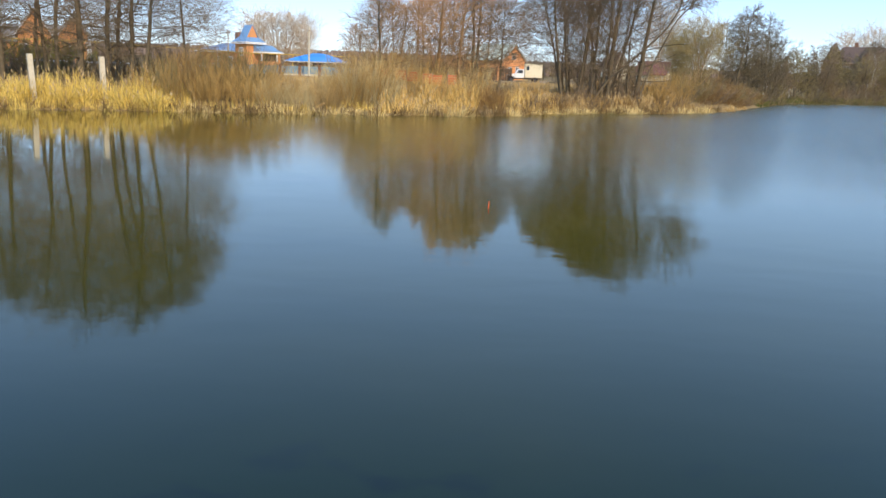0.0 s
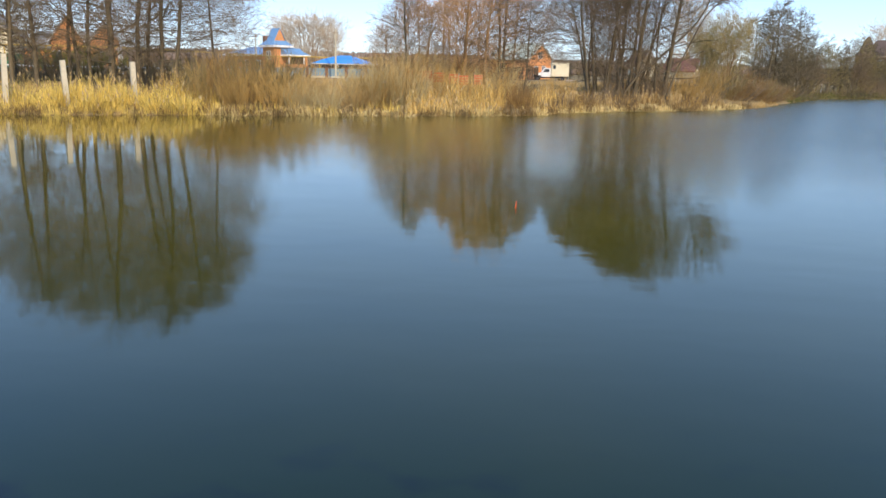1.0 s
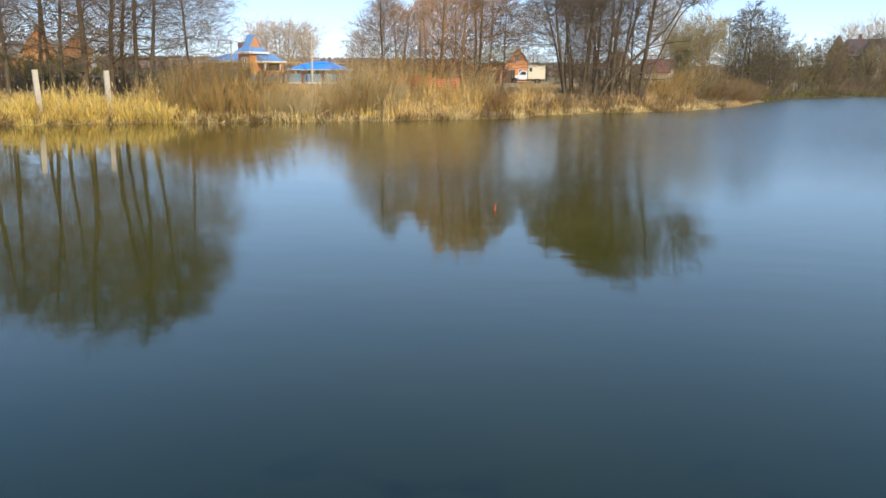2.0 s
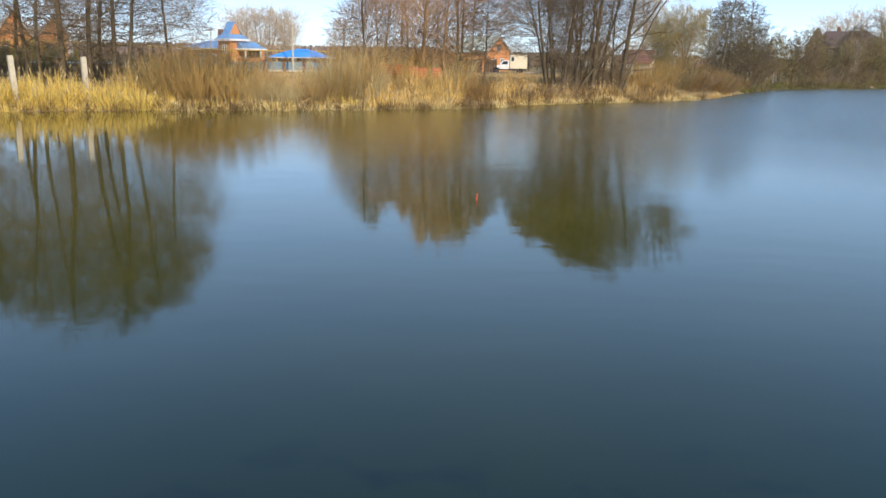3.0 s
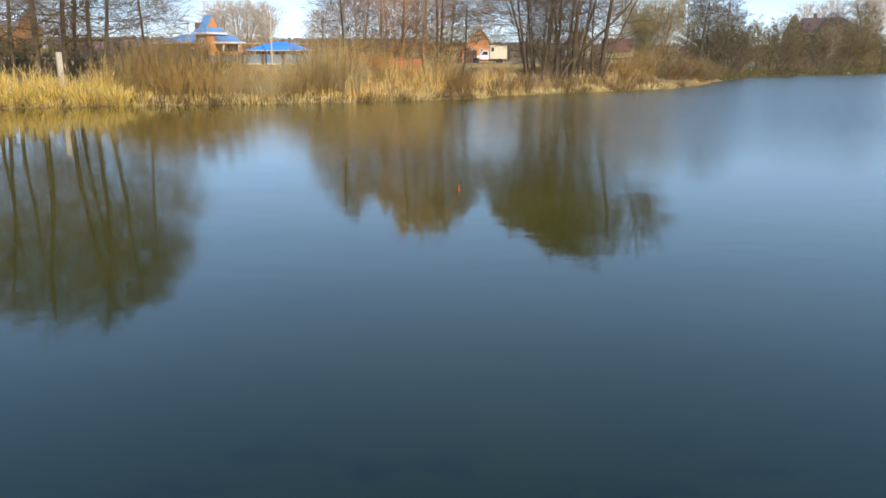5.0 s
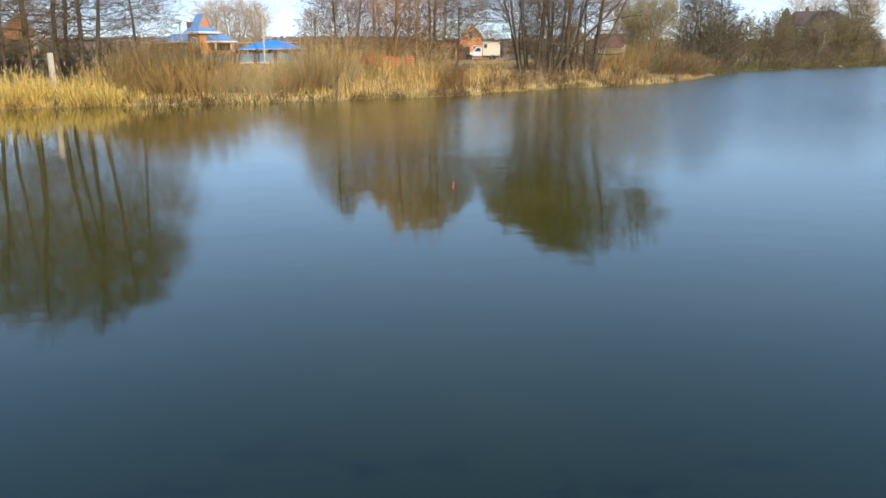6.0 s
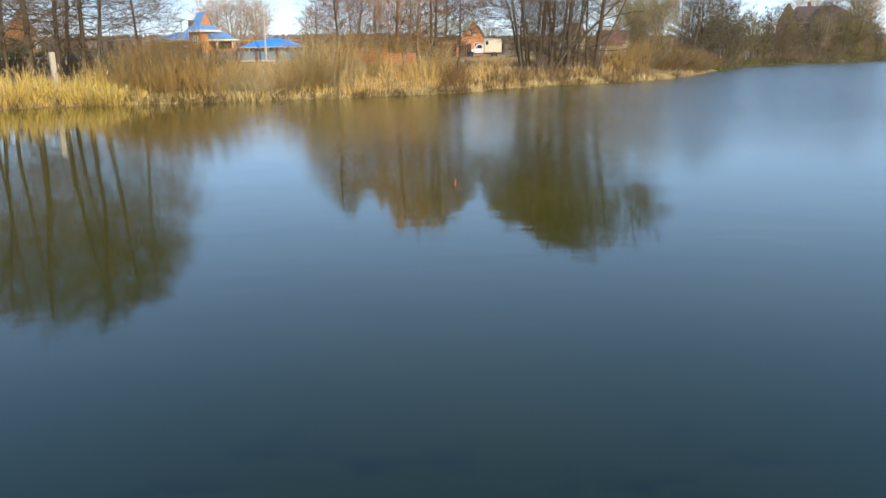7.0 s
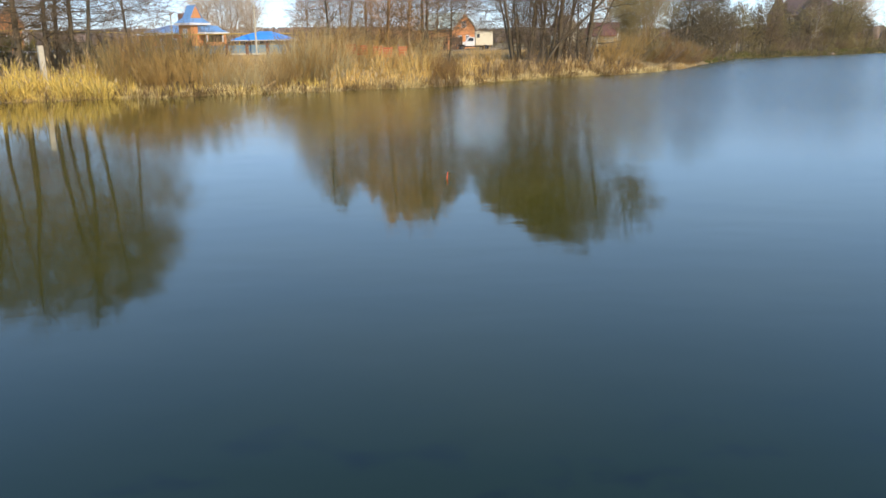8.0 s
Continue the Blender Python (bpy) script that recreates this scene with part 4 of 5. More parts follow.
for k in range(18):
    x = -31 + k * 0.95 + rr.uniform(-0.4, 0.4)
    bush("thin brown scrub before the board fence", x, 46 + rr.uniform(0, 7), LOW, (TWIG, OSIER, TWIG_DARK, OLIVE)[k % 4], 33 * k, rr.uniform(0.6, 1.0), "scrub under the alders")
for k in range(22):
    x = -31 + k * 0.8 + rr.uniform(-0.4, 0.4)
    bush("low dark scrub under the alders", x, 41.5 + rr.uniform(0, 7), LOW, TWIG_DARK, 33 * k, rr.uniform(0.5, 0.9), "scrub under the alders")


for k in range(8):
    x = -26.5 + k * 1.5 + rr.uniform(-0.5, 0.5)
    bush("tall dark leafless scrub between the alder trunks", x, 43.5 + rr.uniform(0, 5), FAR_ROUND if k % 2 else FAR_BIG, (TWIG_DARK, TWIG, OLIVE)[k % 3], 39 * k, rr.uniform(0.8, 1.15), "scrub under the alders")
for k in range(20):
    x = 6.6 + k * 0.32 + rr.uniform(-0.2, 0.2)
    bush("dark leafless scrub between the alder trunks", x, 54.5 + rr.uniform(0, 5), LOW, TWIG if k % 3 else OSIER_RED, 29 * k, rr.uniform(0.35, 0.6), "scrub in the alder clump")


for k in range(9):
    x = 8.6 + k * 0.8 + rr.uniform(-0.25, 0.25)
    bush("tall dark brown scrub behind the alder clump", x, 57 + rr.uniform(0, 3), FAR_BIG if k % 2 else FAR_ROUND, (TWIG_DARK, OSIER_RED, TWIG_DARK)[k % 3], 61 * k, rr.uniform(0.66, 0.86), "scrub in the alder clump")


for k in range(2):
    x, y = -31 + 3.6 * k + rr.uniform(-0.6, 0.6), 50 + rr.uniform(0, 14)
    q = rr.uniform(0.85, 1.15)
    copy_thing(SHRUBS[(0, 2, 1)[k % 3]], pose(x, y, float(ground_z(x, y)) - 0.1, 0, 0, 53 * k) @ Matrix.Diagonal((q, q, q, 1)))

for k, (x, y, q) in enumerate(((10.6, 62, 0.72), (12.0, 63.5, 0.66), (13.4, 65, 0.7), (15.0, 68, 0.72), (11.4, 66, 0.8))):
    copy_thing(SHRUBS[(1, 3)[k % 2]], pose(x, y, float(ground_z(x, y)) - 0.1, 0, 0, 53 * k) @ Matrix.Diagonal((q, q, q, 1)))

for k, (x, y, s) in enumerate(((-39.0, 68, 1.3), (-37.6, 69, 1.45), (-36.2, 68, 1.4), (-34.8, 69, 1.3), (-33.0, 70, 0.9), (-36.9, 66, 1.35), (-35.6, 66.6, 1.25), (-34.4, 66, 1.1))):
    bush("olive green evergreen shrub before the brick houses", x, y, FAR_BIG if k % 2 else FAR_ROUND, HEDGE, 71 * k, s, "evergreen shrubs")
for k in range(5):
    tree("sapling", "thin bare brown sapling before the brick houses", -40 + k * 3.6 + rr.uniform(-0.6, 0.6), 48 + rr.uniform(0, 12), rr.uniform(4.0, 6.5), 0.06, SLENDER, BARK, TWIG, 600 + k, (0, 0), "saplings by the houses")


# ---- buildings ----
def window(x, y, z, w, h, parent, side=False):
    """A window in a wall that faces -y; side: in a wall that faces -x."""
    g, t = Geo(), 0.09
    for a in ((x - w / 2, x + w / 2, z, z + t), (x - w / 2, x + w / 2, z + h - t, z + h), (x - w / 2, x - w / 2 + t, z + t, z + h - t), (x + w / 2 - t, x + w / 2, z + t, z + h - t), (x - t / 2, x + t / 2, z + t, z + h - t)):
        g.box(a[0], a[1], y - 0.07, y + 0.02, a[2], a[3])
    p = Geo().box(x - w / 2 + t, x + w / 2 - t, y - 0.02, y + 0.01, z + t, z + h - t)
    if side:
        for q in (g, p):
            q.v = [(b, -a, c) for a, b, c in q.v]
    fr = part("window", g, WHITE, parent, "white window frame")
    part("pane", p, WINDOW, fr, "dark glass")


def gable_house(name, label, m, w, d, h, rise, wall, roof, windows=(), over=0.4, chimney=None, gable=None, side=()):
    """Gables face -y and +y; the ridge runs along y."""
    ob = thing(name, label, "house", m)
    part("wall", Geo().box(-w / 2, w / 2, -d / 2, d / 2, -0.5, h), wall, ob)
    part("gable", Geo().prism([(-w / 2, h), (w / 2, h), (0, h + rise)], -d / 2, d / 2), gable or wall, ob)
    k = rise / (w / 2)
    for s in (-1, 1):
        e = w / 2 + over
        out = [(s * e, h - over * k), (s * e, h - over * k + 0.16), (0, h + rise + 0.16), (0, h + rise)]
        part("roof", Geo().prism(out if s < 0 else out[::-1], -d / 2 - over, d / 2 + over), roof, ob)
        part("bargeboard", Geo().prism([(x, z - 0.12) for x, z in (out if s < 0 else out[::-1])], -d / 2 - over - 0.05, -d / 2 - over + 0.01), WHITE, ob)
    for x, z, ww, hh in windows:
        window(x, -d / 2, z, ww, hh, ob)
    for x, z, ww, hh in side:
        window(x, -w / 2, z, ww, hh, ob, True)
    if chimney:
        part("chimney", Geo().box(chimney[0] - 0.3, chimney[0] + 0.3, chimney[1] - 0.3, chimney[1] + 0.3, h, h + rise + 0.7), BRICK_RED, ob)
    return ob


def tower_house():
    ob = thing("tower_house", "orange brick house with a tower and blue sheet roofs", "house", pose(-33.25, 120, 1.1, 0, 0, -38))
    part("tower_wall", Geo().box(-1.4, 1.4, -1.4, 1.4, -0.5, 4.3), BRICK, ob)
    part("skirt_roof", Geo().frustum(-1.78, 1.78, -1.78, 1.78, 4.42, -1.05, 1.05, -1.05, 1.05, 5.1), BLUE_ROOF, ob, "blue sheet skirt roof")
    part("fascia", Geo().box(-1.86, 1.86, -1.86, 1.86, 4.12, 4.42), WHITE, ob, "white eaves board")
    g = Geo().prism([(-1.0, 5.0), (1.0, 5.0), (0.1, 6.75), (-0.1, 6.75)], -0.95, 0.75)
    g.v = [(-y, x, z) for x, y, z in g.v]
    part("roof_gable", g, BRICK, ob)
    for s in (-1, 1):
        out = [(s * 1.12, 4.92), (s * 1.12, 5.06), (s * 0.08, 6.88), (s * 0.08, 6.72)]
        g = Geo().prism(out if s < 0 else out[::-1], -1.02, 0.8)
        g.v = [(-y, x, z) for x, y, z in g.v]
        part("roof", g, BLUE_ROOF, ob)
    window(0.1, -1.4, 2.4, 1.0, 1.2, ob)
    part("wing_wall", Geo().box(-12.5, -1.4, 0.0, 7.0, -0.5, 2.88), BRICK, ob)
    part("wing_roof", Geo().frustum(-13.1, -1.42, -0.6, 7.6, 3.2, -9.5, -2.0, 2.6, 4.4, 4.4), BLUE_ROOF, ob)
    part("wing_fascia", Geo().box(-13.25, -1.42, -0.75, 7.7, 2.9, 3.2), WHITE, ob, "white eaves board")
    # the dark colour of this wall paints the shade of the open porch
    part("annex_wall", Geo().box(1.4, 2.6, 1.6, 3.0, -0.5, 2.83), DARK_WOOD, ob, "recessed porch wall, coloured dark for the shade inside")
    part("porch_parapet", Geo().box(1.42, 2.75, 0.2, 0.4, -0.5, 1.75).box(2.55, 2.75, 0.4, 3.2, -0.5, 1.75), BRICK, ob, "low orange brick parapet")
    for y in (0.3, 3.1):
        part("porch_post", Geo().box(2.56, 2.74, y - 0.09, y + 0.09, 1.75, 2.85), WHITE, ob)
    part("annex_roof", Geo().prism([(1.42, 3.1), (3.0, 3.1), (3.0, 3.2), (1.42, 4.05)], -0.2, 3.3), BLUE_ROOF, ob)
    part("annex_fascia", Geo().box(1.42, 3.08, -0.3, 3.35, 2.85, 3.1), WHITE, ob, "white eaves board")
    window(-4.5, 0.0, 1.0, 1.1, 1.3, ob), window(-7.5, 0.0, 1.0, 1.1, 1.3, ob)
    for x, y in ((-7.2, 3.4), (-3.2, 2.6)):
        part("chimney", Geo().box(x - 0.35, x + 0.35, y - 0.35, y + 0.35, 4.0, 6.1), BRICK_RED, ob, "dark red brick chimney")


def pavilion():
    ob = thing("pavilion", "open pavilion with a bright blue tent roof", "pavilion", pose(-19.1, 101, 1.15))
    part("plinth", Geo().box(-3.6, 3.6, -2.6, 2.6, -0.3, 0.35), CONCRETE, ob)
    part("roof", Geo().frustum(-3.75, 3.55, -3.2, 3.2, 1.72, -1.9, 1.5, -1.5, 1.5, 2.42), PAVILION_BLUE, ob)
    part("ridge_cap", Geo().frustum(-1.92, 1.52, -1.52, 1.52, 2.43, -0.7, 0.5, -0.15, 0.15, 2.74), PAVILION_BLUE, ob)
    part("eave", Geo().box(-3.7, 3.5, -3.15, 3.15, 1.62, 1.72), WHITE, ob, "pale eaves board")
    for x in (-3.3, -1.2, 1.0, 3.1):
        for y in (-2.4, 2.4):
            part("post", Geo().box(x - 0.09, x + 0.09, y - 0.09, y + 0.09, 0.35, 1.62), WOOD, ob)


def panel_fence(x0, x1, y, zb, zt, step, panel, name, label):
    ob = thing(name, label, "fence", pose(0, 0, 0))
    n = int((x1 - x0) / step)
    for k in range(n + 1):
        x = x0 + k * step
        part("pillar", Geo().box(x - 0.17, x + 0.17, y - 0.17, y + 0.17, zb - 0.4, zt + 0.12).box(x - 0.22, x + 0.22, y - 0.22, y + 0.22, zt + 0.12, zt + 0.2), BRICK_RED, ob, "brown brick pillar")
        if k < n:
            part("plinth", Geo().box(x + 0.17, x + step - 0.17, y - 0.12, y + 0.12, zb - 0.4, zb + 0.1), CONCRETE, ob, "pale concrete plinth")
            part("panel", Geo().box(x + 0.17, x + step - 0.17, y - 0.03, y + 0.03, zb + 0.1, zt), panel, ob)
            part("rail", Geo().box(x + 0.17, x + step - 0.17, y - 0.06, y - 0.03, zt - 0.25, zt - 0.17), panel, ob)
    return ob


tower_house()
pavilion()
panel_fence(-35.2, -9, 97.5, 1.25, 2.25, 2.4, TEAL_SHEET, "panel_fence", "blue-grey sheet fence with brown brick pillars")
gable_house("brick_house", "orange brick house with a pale green roof", pose(4.7, 168, 1.2, 0, 0, 50), 7.5, 9.5, 4.0, 2.9, BRICK, GREEN_ROOF, ((-1.3, 1.2, 1.2, 1.4), (1.3, 1.2, 1.2, 1.4), (0, 4.0, 1.4, 1.3)))
gable_house("cottage", "cream cottage with a maroon roof", pose(29.2, 131, 1.4, 0, 0, 62), 4.0, 4.6, 1.8, 1.7, CREAM, MAROON_ROOF, ((-1.2, 0.6, 0.9, 1.0), (1.2, 0.6, 0.9, 1.0)))
gable_house("white_house", "small white gabled house behind the alder clump", pose(23.6, 136, 1.4, 0, 0, 10), 2.4, 6, 3.2, 1.6, CREAM, MAROON_ROOF, ((0, 1.6, 0.9, 1.0),))
gable_house("brick_house", "orange brick house with white gable trim behind alders", pose(-46.85, 86, 1.2, 0, 0, 27), 3.0, 7, 3.6, 2.2, BRICK, GREY_ROOF, ((-1.0, 1.0, 0.9, 1.3), (1.0, 1.0, 0.9, 1.3)))
gable_house("brick_house", "orange brick house wing with white gable trim", pose(-43.15, 87, 1.2, 0, 0, 26), 2.8, 7, 3.5, 1.7, BRICK, GREY_ROOF, ((0, 1.0, 1.1, 1.3),))
gable_house("brick_house", "long orange brick house with a grey roof", pose(-49.0, 90, 1.2, 0, 0, 75), 5.0, 8, 2.8, 1.6, BRICK, GREY_ROOF, ((-1.2, 1.0, 0.9, 1.3), (1.2, 1.0, 0.9, 1.3)))
yellow = gable_house("yellow_house", "pale yellow house with a green painted base", pose(-55.5, 86, 1.2, 0, 0, 20), 5.5, 7, 4.0, 2.2, CREAM, GREY_ROOF, ((0.8, 2.0, 1.0, 1.3),))
part("painted_base", Geo().box(-2.8, 2.8, -3.55, 3.55, -0.5, 1.9), GREEN_PAINT, yellow, "green painted base")


def manor(m):
    """A broad brick house under a hipped roof; the front faces -x."""
    ob = thing("brick_house", "large brown brick house among the far bank trees", "house", m)
    part("wall", Geo().box(-4.5, 4.5, -6.0, 6.0, -0.5, 5.0), BRICK_RED, ob)
    part("eaves", Geo().box(-4.9, 4.9, -6.4, 6.4, 5.0, 5.2), WOOD, ob)
    part("roof", Geo().frustum(-4.9, 4.9, -6.4, 6.4, 5.2, -0.2, 0.2, -2.6, 4.2, 8.1), RUST_ROOF, ob)
    part("bay", Geo().box(-5.8, -4.5, -1.4, 1.4, -0.5, 6.1), BRICK_RED, ob, "projecting brick bay")
    g = Geo().prism([(-1.4, 6.1), (1.4, 6.1), (0, 7.6)], -1.0, 5.8)
    g.v = [(-b, a, c) for a, b, c in g.v]
    part("bay_gable", g, BRICK_RED, ob)
    for s in (-1, 1):
        out = [(s * 1.75, 5.75), (s * 1.75, 5.9), (0, 7.85), (0, 7.65)]
        g = Geo().prism(out if s < 0 else out[::-1], -0.5, 6.1)
        g.v = [(-b, a, c) for a, b, c in g.v]
        part("bay_roof", g, RUST_ROOF, ob)
    g = Geo().frustum(-4.6, 0.5, 4.0, 7.4, 5.3, -2.2, -1.8, 5.5, 5.9, 8.6)
    part("corner_roof", g, RUST_ROOF, ob, "steep brown hipped corner roof")
    part("corner_wall", Geo().box(-4.7, 0.4, 6.0, 7.3, -0.5, 5.3), BRICK_RED, ob)
    part("chimney", Geo().box(1.0, 1.6, 1.7, 2.3, 6.5, 8.9), BRICK_RED, ob)
    for y, z in ((-4.2, 1.0), (3.6, 1.0), (-4.2, 3.2), (3.6, 3.2), (-2.6, 3.2)):
        window(-y, -4.5, z, 1.1, 1.4, ob, True)


manor(pose(71.5, 150, 1.2, 0, 0, 70))


# ---- fences, poles, posts ----
def concrete_post(x, y, top, lean):
    z = float(ground_z(x, y))
    ob = thing("concrete_post", "white weathered concrete post standing in reeds", "post", pose(x, y, z - 0.2, 0, lean, 41), "concrete posts in the reeds")
    g = Geo().frustum(-0.115, 0.115, -0.10, 0.10, 0, -0.105, 0.105, -0.095, 0.095, top - z + 0.2)
    part("shaft", g, CONCRETE, ob, bevel=0.015)


concrete_post(-21.1, 33.25, 2.43, 2)
concrete_post(-18.6, 33.7, 2.21, -2)
concrete_post(-16.3, 35.3, 2.20, -1)

ob = thing("rail_fence", "dark board fence with a white top rail", "fence", pose(0, 0, 0))
for k in range(16):
    x = -43 + k * 1.6
    part("post", Geo().box(x - 0.07, x + 0.07, 55.0, 55.14, 0.6, 2.0), DARK_WOOD, ob)
    if k % 4 != 2:
        part("board", Geo().box(x + 0.07, x + 1.53, 55.04, 55.09, 1.0, 1.55 + 0.08 * (k * 3 % 4)), DARK_WOOD, ob)
    part("rail", Geo().box(x + 0.05, x + (1.5 if k % 3 else 0.9), 54.94, 55.0, 1.86 + 0.03 * (k % 2), 1.97 + 0.03 * (k % 2)), WHITE, ob, "chipped white rail")

ob = thing("plank_fence", "low white plank fence on the far bank", "fence", pose(37.1, 100.5, float(ground_z(37.1, 100.5)), 0, 0, 3))
for k in range(6):
    part("post", Geo().box(-2.05 + 0.8 * k, -1.95 + 0.8 * k, 0, 0.1, -0.3, 1.15), WHITE, ob)
    if k < 5:
        for z in (0.78, 1.0):
            part("plank", Geo().box(-1.95 + 0.8 * k, -1.25 + 0.8 * k, -0.03, 0.0, z, z + 0.12), WHITE, ob)

ob = thing("board_fence", "dark brown board fence with a brick pillar on the road", "fence", pose(1.0, 139, 0.9))
for k in range(14):
    part("board", Geo().box(k * 0.42, k * 0.42 + 0.39, 0, 0.05, 0.0, 2.3 + 0.06 * (k * 5 % 3)), DARK_WOOD, ob)
part("pillar", Geo().box(3.3, 3.75, -0.3, 0.1, -0.2, 2.6), BRICK, ob, "orange brick pillar", bevel=0.03)
part("rail", Geo().box(0, 5.85, -0.06, 0.0, 1.7, 1.82), DARK_WOOD, ob)

ob = thing("signpost", "dark T-shaped iron stand behind the reeds", "post", pose(-18.0, 45.0, 0.7))
part("shaft", Geo().tube((0, 0, -0.2), (0, 0, 1.5), 0.05, 0.05, 8), STEEL, ob)
part("crossbar", Geo().box(-0.28, 0.28, -0.05, 0.05, 1.42, 1.54), STEEL, ob, bevel=0.01)

ob = thing("gate_pillar", "white painted gate pillar by the houses", "pillar", pose(-34.4, 72.0, 1.0))
part("shaft", Geo().box(-0.16, 0.16, -0.16, 0.16, -0.3, 2.5), WHITE, ob, bevel=0.02)
part("cap", Geo().frustum(-0.22, 0.22, -0.22, 0.22, 2.5, -0.05, 0.05, -0.05, 0.05, 2.75), WHITE, ob)

for x, y, top, r in ((-19.2, 95, 6.7, 0.09), (-28.75, 95, 6.1, 0.06)):
    z = float(ground_z(x, y))
    ob = thing("utility_pole", "slim pale grey concrete utility pole", "pole", pose(x, y, z - 0.3), "utility poles")
    part("shaft", Geo().tube((0, 0, 0), (0, 0, top - z + 0.3), r * 1.25, r, 10), CONCRETE, ob)
    part("crossarm", Geo().box(-0.25, 0.25, -r - 0.06, -r, top - z - 0.1, top - z), WOOD, ob)

ob = thing("gas_pipe", "yellow painted raised gas pipe on posts", "pipe", pose(0, 0, 0))
RUN = ((-46, 72), (-35, 76), (-30.5, 108), (-12.4, 110))
for (xa, ya), (xb, yb) in zip(RUN, RUN[1:]):
    part("pipe", Geo().tube((xa, ya, 3.75), (xb, yb, 3.75), 0.07, 0.07, 10), YELLOW, ob)
    for u in (0.05, 0.35, 0.65, 0.95):
        x, y = xa + (xb - xa) * u, ya + (yb - ya) * u
        part("support", Geo().tube((x, y, 0.8), (x, y, 3.7), 0.06, 0.06, 8), YELLOW, ob)

ob = thing("barrier_fence", "red-orange plastic mesh barrier on stakes behind the scrub", "fence", pose(0, 0, 0))
for x, w, top in ((-4.75, 0.5, 2.1), (-4.0, 0.55, 2.1), (-3.4, 0.55, 2.05), (-2.55, 0.45, 1.98), (-2.05, 0.5, 1.92), (-1.25, 0.45, 1.95)):
    part("stake", Geo().tube((x, 42.4, 0.3), (x, 42.4, top + 0.1), 0.03, 0.025, 6), WOOD, ob)
    g = Geo()
    for j in range(4):
        g.box(x, x + w, 42.36, 42.38, top - 0.5 + j * 0.13, top - 0.42 + j * 0.13)
    part("mesh_panel", g, RED_PLASTIC, ob)


ob = thing("litter_scrap", "crumpled white plastic scrap on the muddy shore", "litter", pose(1.3, 40.75, float(ground_z(1.3, 40.75))))
part("sheet", Geo().frustum(-0.13, 0.13, -0.08, 0.08, 0.0, -0.05, 0.07, -0.03, 0.05, 0.09), WHITE, ob, bevel=0.02)


# ---- truck ----
def truck():
    ob = thing("box_truck", "white box truck with a short bonnet on the dirt road", "truck", pose(8.9, 140, 0.95))
    part("chassis", Geo().box(-2.8, 3.0, -0.5, 0.5, 0.55, 0.8), STEEL, ob)
    part("cargo_box", Geo().box(0.15, 3.1, -1.1, 1.1, 0.85, 3.15), CREAM, ob, "cream white cargo box", 0.05)
    part("cab", Geo().prism([(-1.5, 0.75), (0.05, 0.75), (0.05, 2.2), (-0.95, 2.25), (-1.5, 1.55)], -0.95, 0.95), WHITE, ob, "", 0.06)
    part("bonnet", Geo().prism([(-2.9, 0.7), (-1.52, 0.7), (-1.52, 1.5), (-2.8, 1.3)], -0.85, 0.85), WHITE, ob, "", 0.06)
    part("bumper", Geo().box(-3.05, -2.92, -0.95, 0.95, 0.45, 0.68), STEEL, ob)
    part("side_window", Geo().prism([(-1.28, 1.55), (-0.2, 1.55), (-0.2, 2.08), (-0.9, 2.1)], -0.97, -0.951), WINDOW, ob)
    part("box_window", Geo().box(0.4, 0.85, -1.13, -1.10, 2.1, 2.75), WINDOW, ob)
    part("fender", Geo().box(-2.75, -1.6, -1.0, -0.86, 0.75, 1.0), STEEL, ob)
    for x in (-2.15, 1.9):
        for y in (-0.95, 0.95):
            w = part("tyre", Geo().tube((x, y - 0.13, 0.46), (x, y + 0.13, 0.46), 0.46, 0.46, 20), RUBBER, ob)
            part("rim", Geo().tube((x, y - 0.15, 0.46), (x, y + 0.15, 0.46), 0.25, 0.25, 14), STEEL, w)


truck()
xs = np.linspace(-60, 60, 80)
v = np.concatenate([np.stack([xs, 137 + 0 * xs, ground_z(xs, 137 + 0 * xs) + 0.03], 1), np.stack([xs, 144 + 0 * xs, ground_z(xs, 144 + 0 * xs) + 0.03], 1)])
i = np.arange(79)
tagged(part("road", fast_mesh("road", v, np.stack([i, i + 1, i + 81, i + 80], 1)), ROAD), "pale dirt road behind the bank", "road", kind="structure")

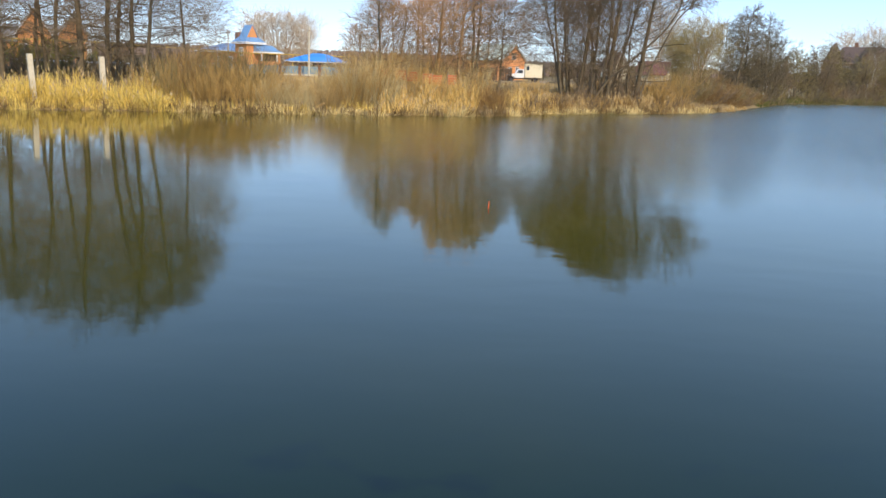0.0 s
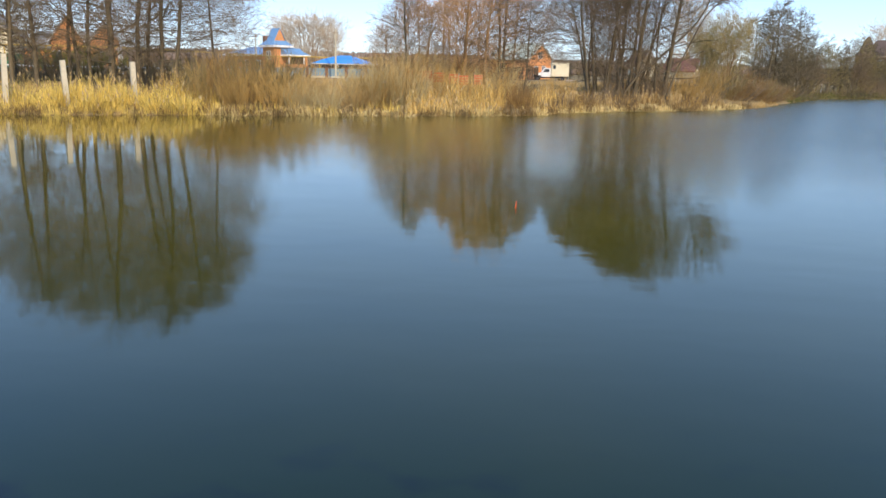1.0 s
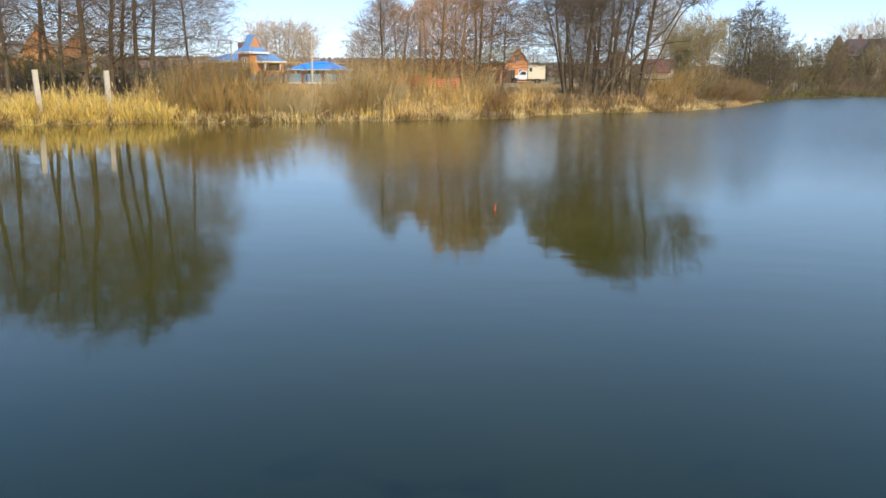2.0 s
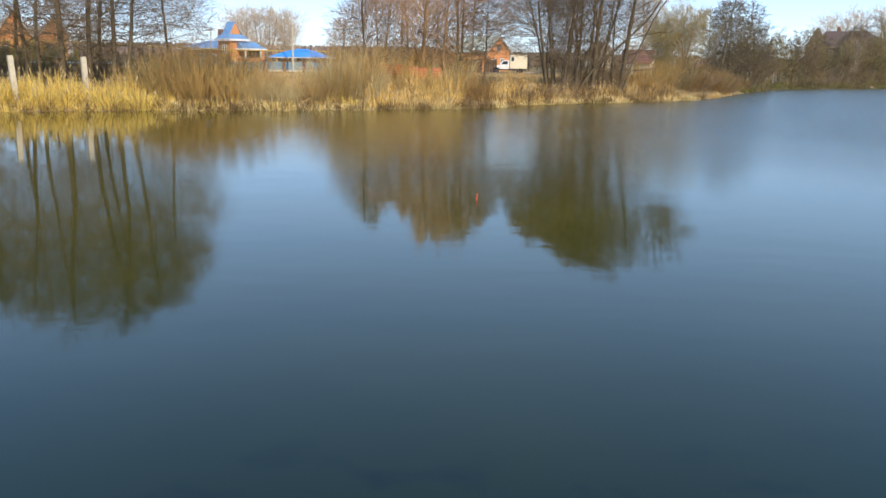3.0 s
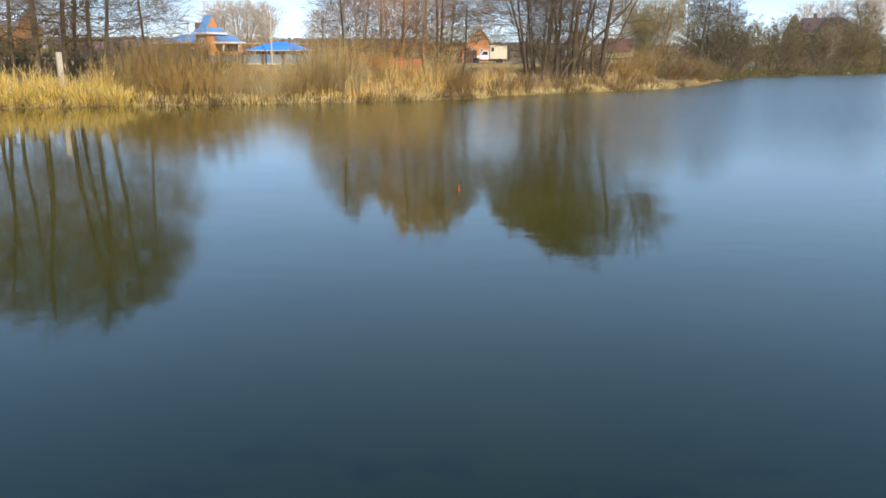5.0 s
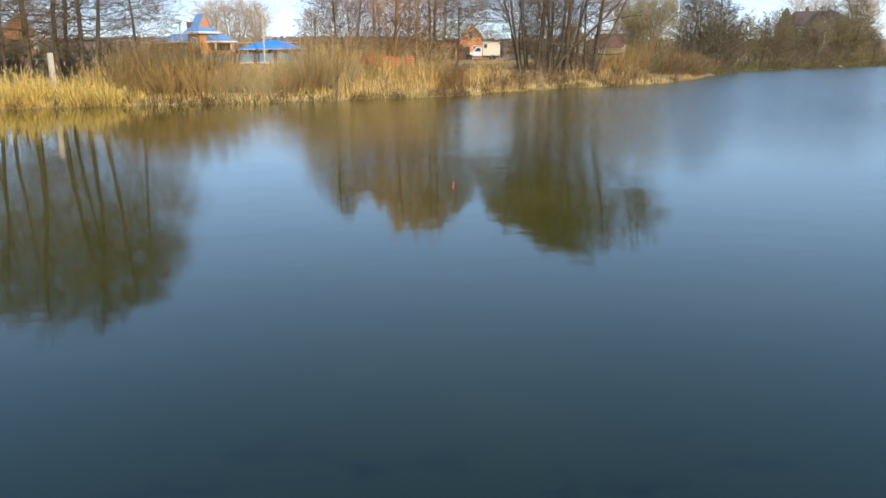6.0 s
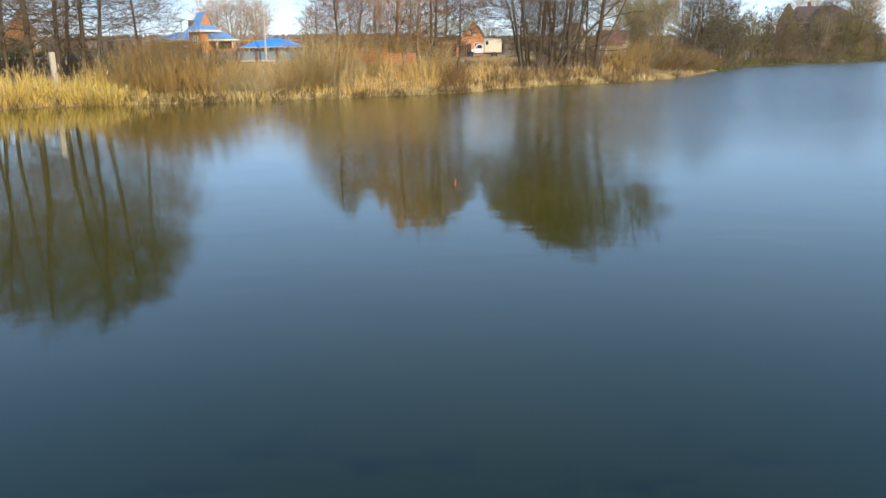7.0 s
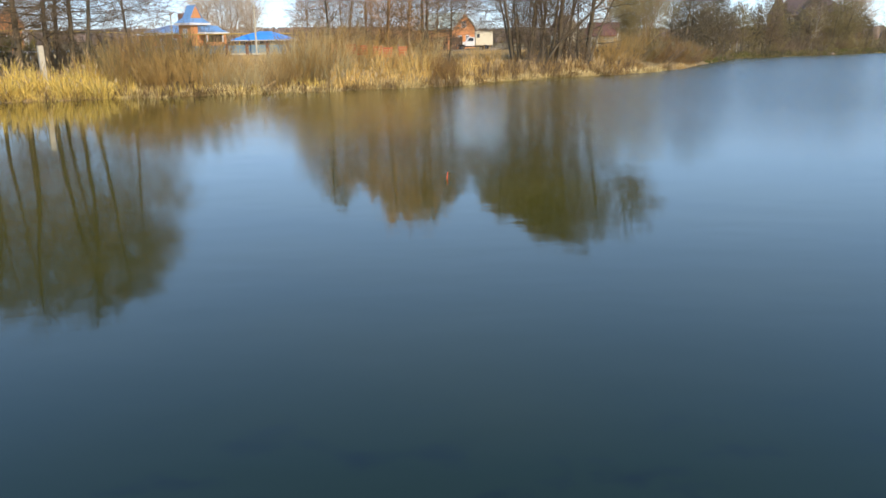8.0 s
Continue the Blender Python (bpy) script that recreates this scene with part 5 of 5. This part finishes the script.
# ---- far forest ridge ----
rng = np.random.default_rng(77)
N = 3600
fx, fy = rng.uniform(-450, 450, N), rng.uniform(420, 640, N)
fh, fw = rng.uniform(6.4, 7.8, N), rng.uniform(1.3, 2.6, N)
fz = ground_z(fx, fy)
ang = np.arange(6) * np.pi / 3
levels = []
for u, wd in ((0.0, 0.5), (0.35, 1.0), (0.75, 0.75), (1.0, 0.12)):
    jit = rng.uniform(0.7, 1.3, (N, 6))
    levels.append(np.stack([fx[:, None] + fw[:, None] * wd * jit * np.cos(ang), fy[:, None] + fw[:, None] * wd * jit * np.sin(ang), (fz + fh * u)[:, None] + rng.normal(0, 0.3, (N, 6))], -1))
v = np.stack(levels, 1)
k = np.arange(6)
q = np.concatenate([np.stack([k, (k + 1) % 6, (k + 1) % 6 + 6, k + 6], 1) + 6 * j for j in range(3)])[None] + np.arange(N)[:, None, None] * 24
tagged(part("backdrop_forest", fast_mesh("backdrop_forest", v.reshape(-1, 3), q.reshape(-1, 4)), FOREST), "brown leafless forest on the low far ridge", "forest", kind="stuff")

# ---- fishing float ----
ob = thing("fishing_float", "slim orange fishing float upright in the water", "fishing float", pose(0.34, 12.08, 0, 0, 5))
part("tip", Geo().tube((0, 0, 0.03), (0, 0, 0.10), 0.007, 0.005, 8), FLOAT_RED, ob)
part("body", Geo().tube((0, 0, -0.05), (0, 0, 0.03), 0.012, 0.008, 8), FLOAT_RED, ob)

# ---- driftwood by the near bank ----
ob = thing("driftwood_stick", "bleached stick lying at the near waterline", "driftwood", pose(-2.20, 3.22, 0.0))
part("stick", Geo().tube((-0.5, 0.10, 0.02), (-0.1, 0.0, 0.015), 0.012, 0.01, 8).tube((-0.1, 0.0, 0.015), (0.02, -0.06, 0.01), 0.01, 0.006, 8), WOOD, ob)

ob = thing("fallen_log", "bleached broken branch leaning on the bank", "branch", pose(-7.0, 37.2, 0))
part("limb", Geo().tube((-0.32, -0.4, 0.15), (0.1, 0.15, 0.42), 0.03, 0.025, 8).tube((0.1, 0.15, 0.42), (0.3, 0.36, 0.5), 0.025, 0.012, 8), STRAW_BROWN, ob)

rng = np.random.default_rng(5)
bm = bmesh.new()
bmesh.ops.create_icosphere(bm, subdivisions=3, radius=0.24)
for v in bm.verts:
    v.co = Vector((v.co.x * 1.9, v.co.y, v.co.z * 0.75)) * (1 + 0.25 * noise.noise(v.co * 3))
me = bpy.data.meshes.new("pale_rock")
bm.to_mesh(me)
bm.free()
ob = part("pale_rock", me, WOOD)
tagged(ob, "pale boulder on the far waterline", "rock")
ob.matrix_basis = pose(53.0, float(shore(53.0)) + 0.35, 0.16)
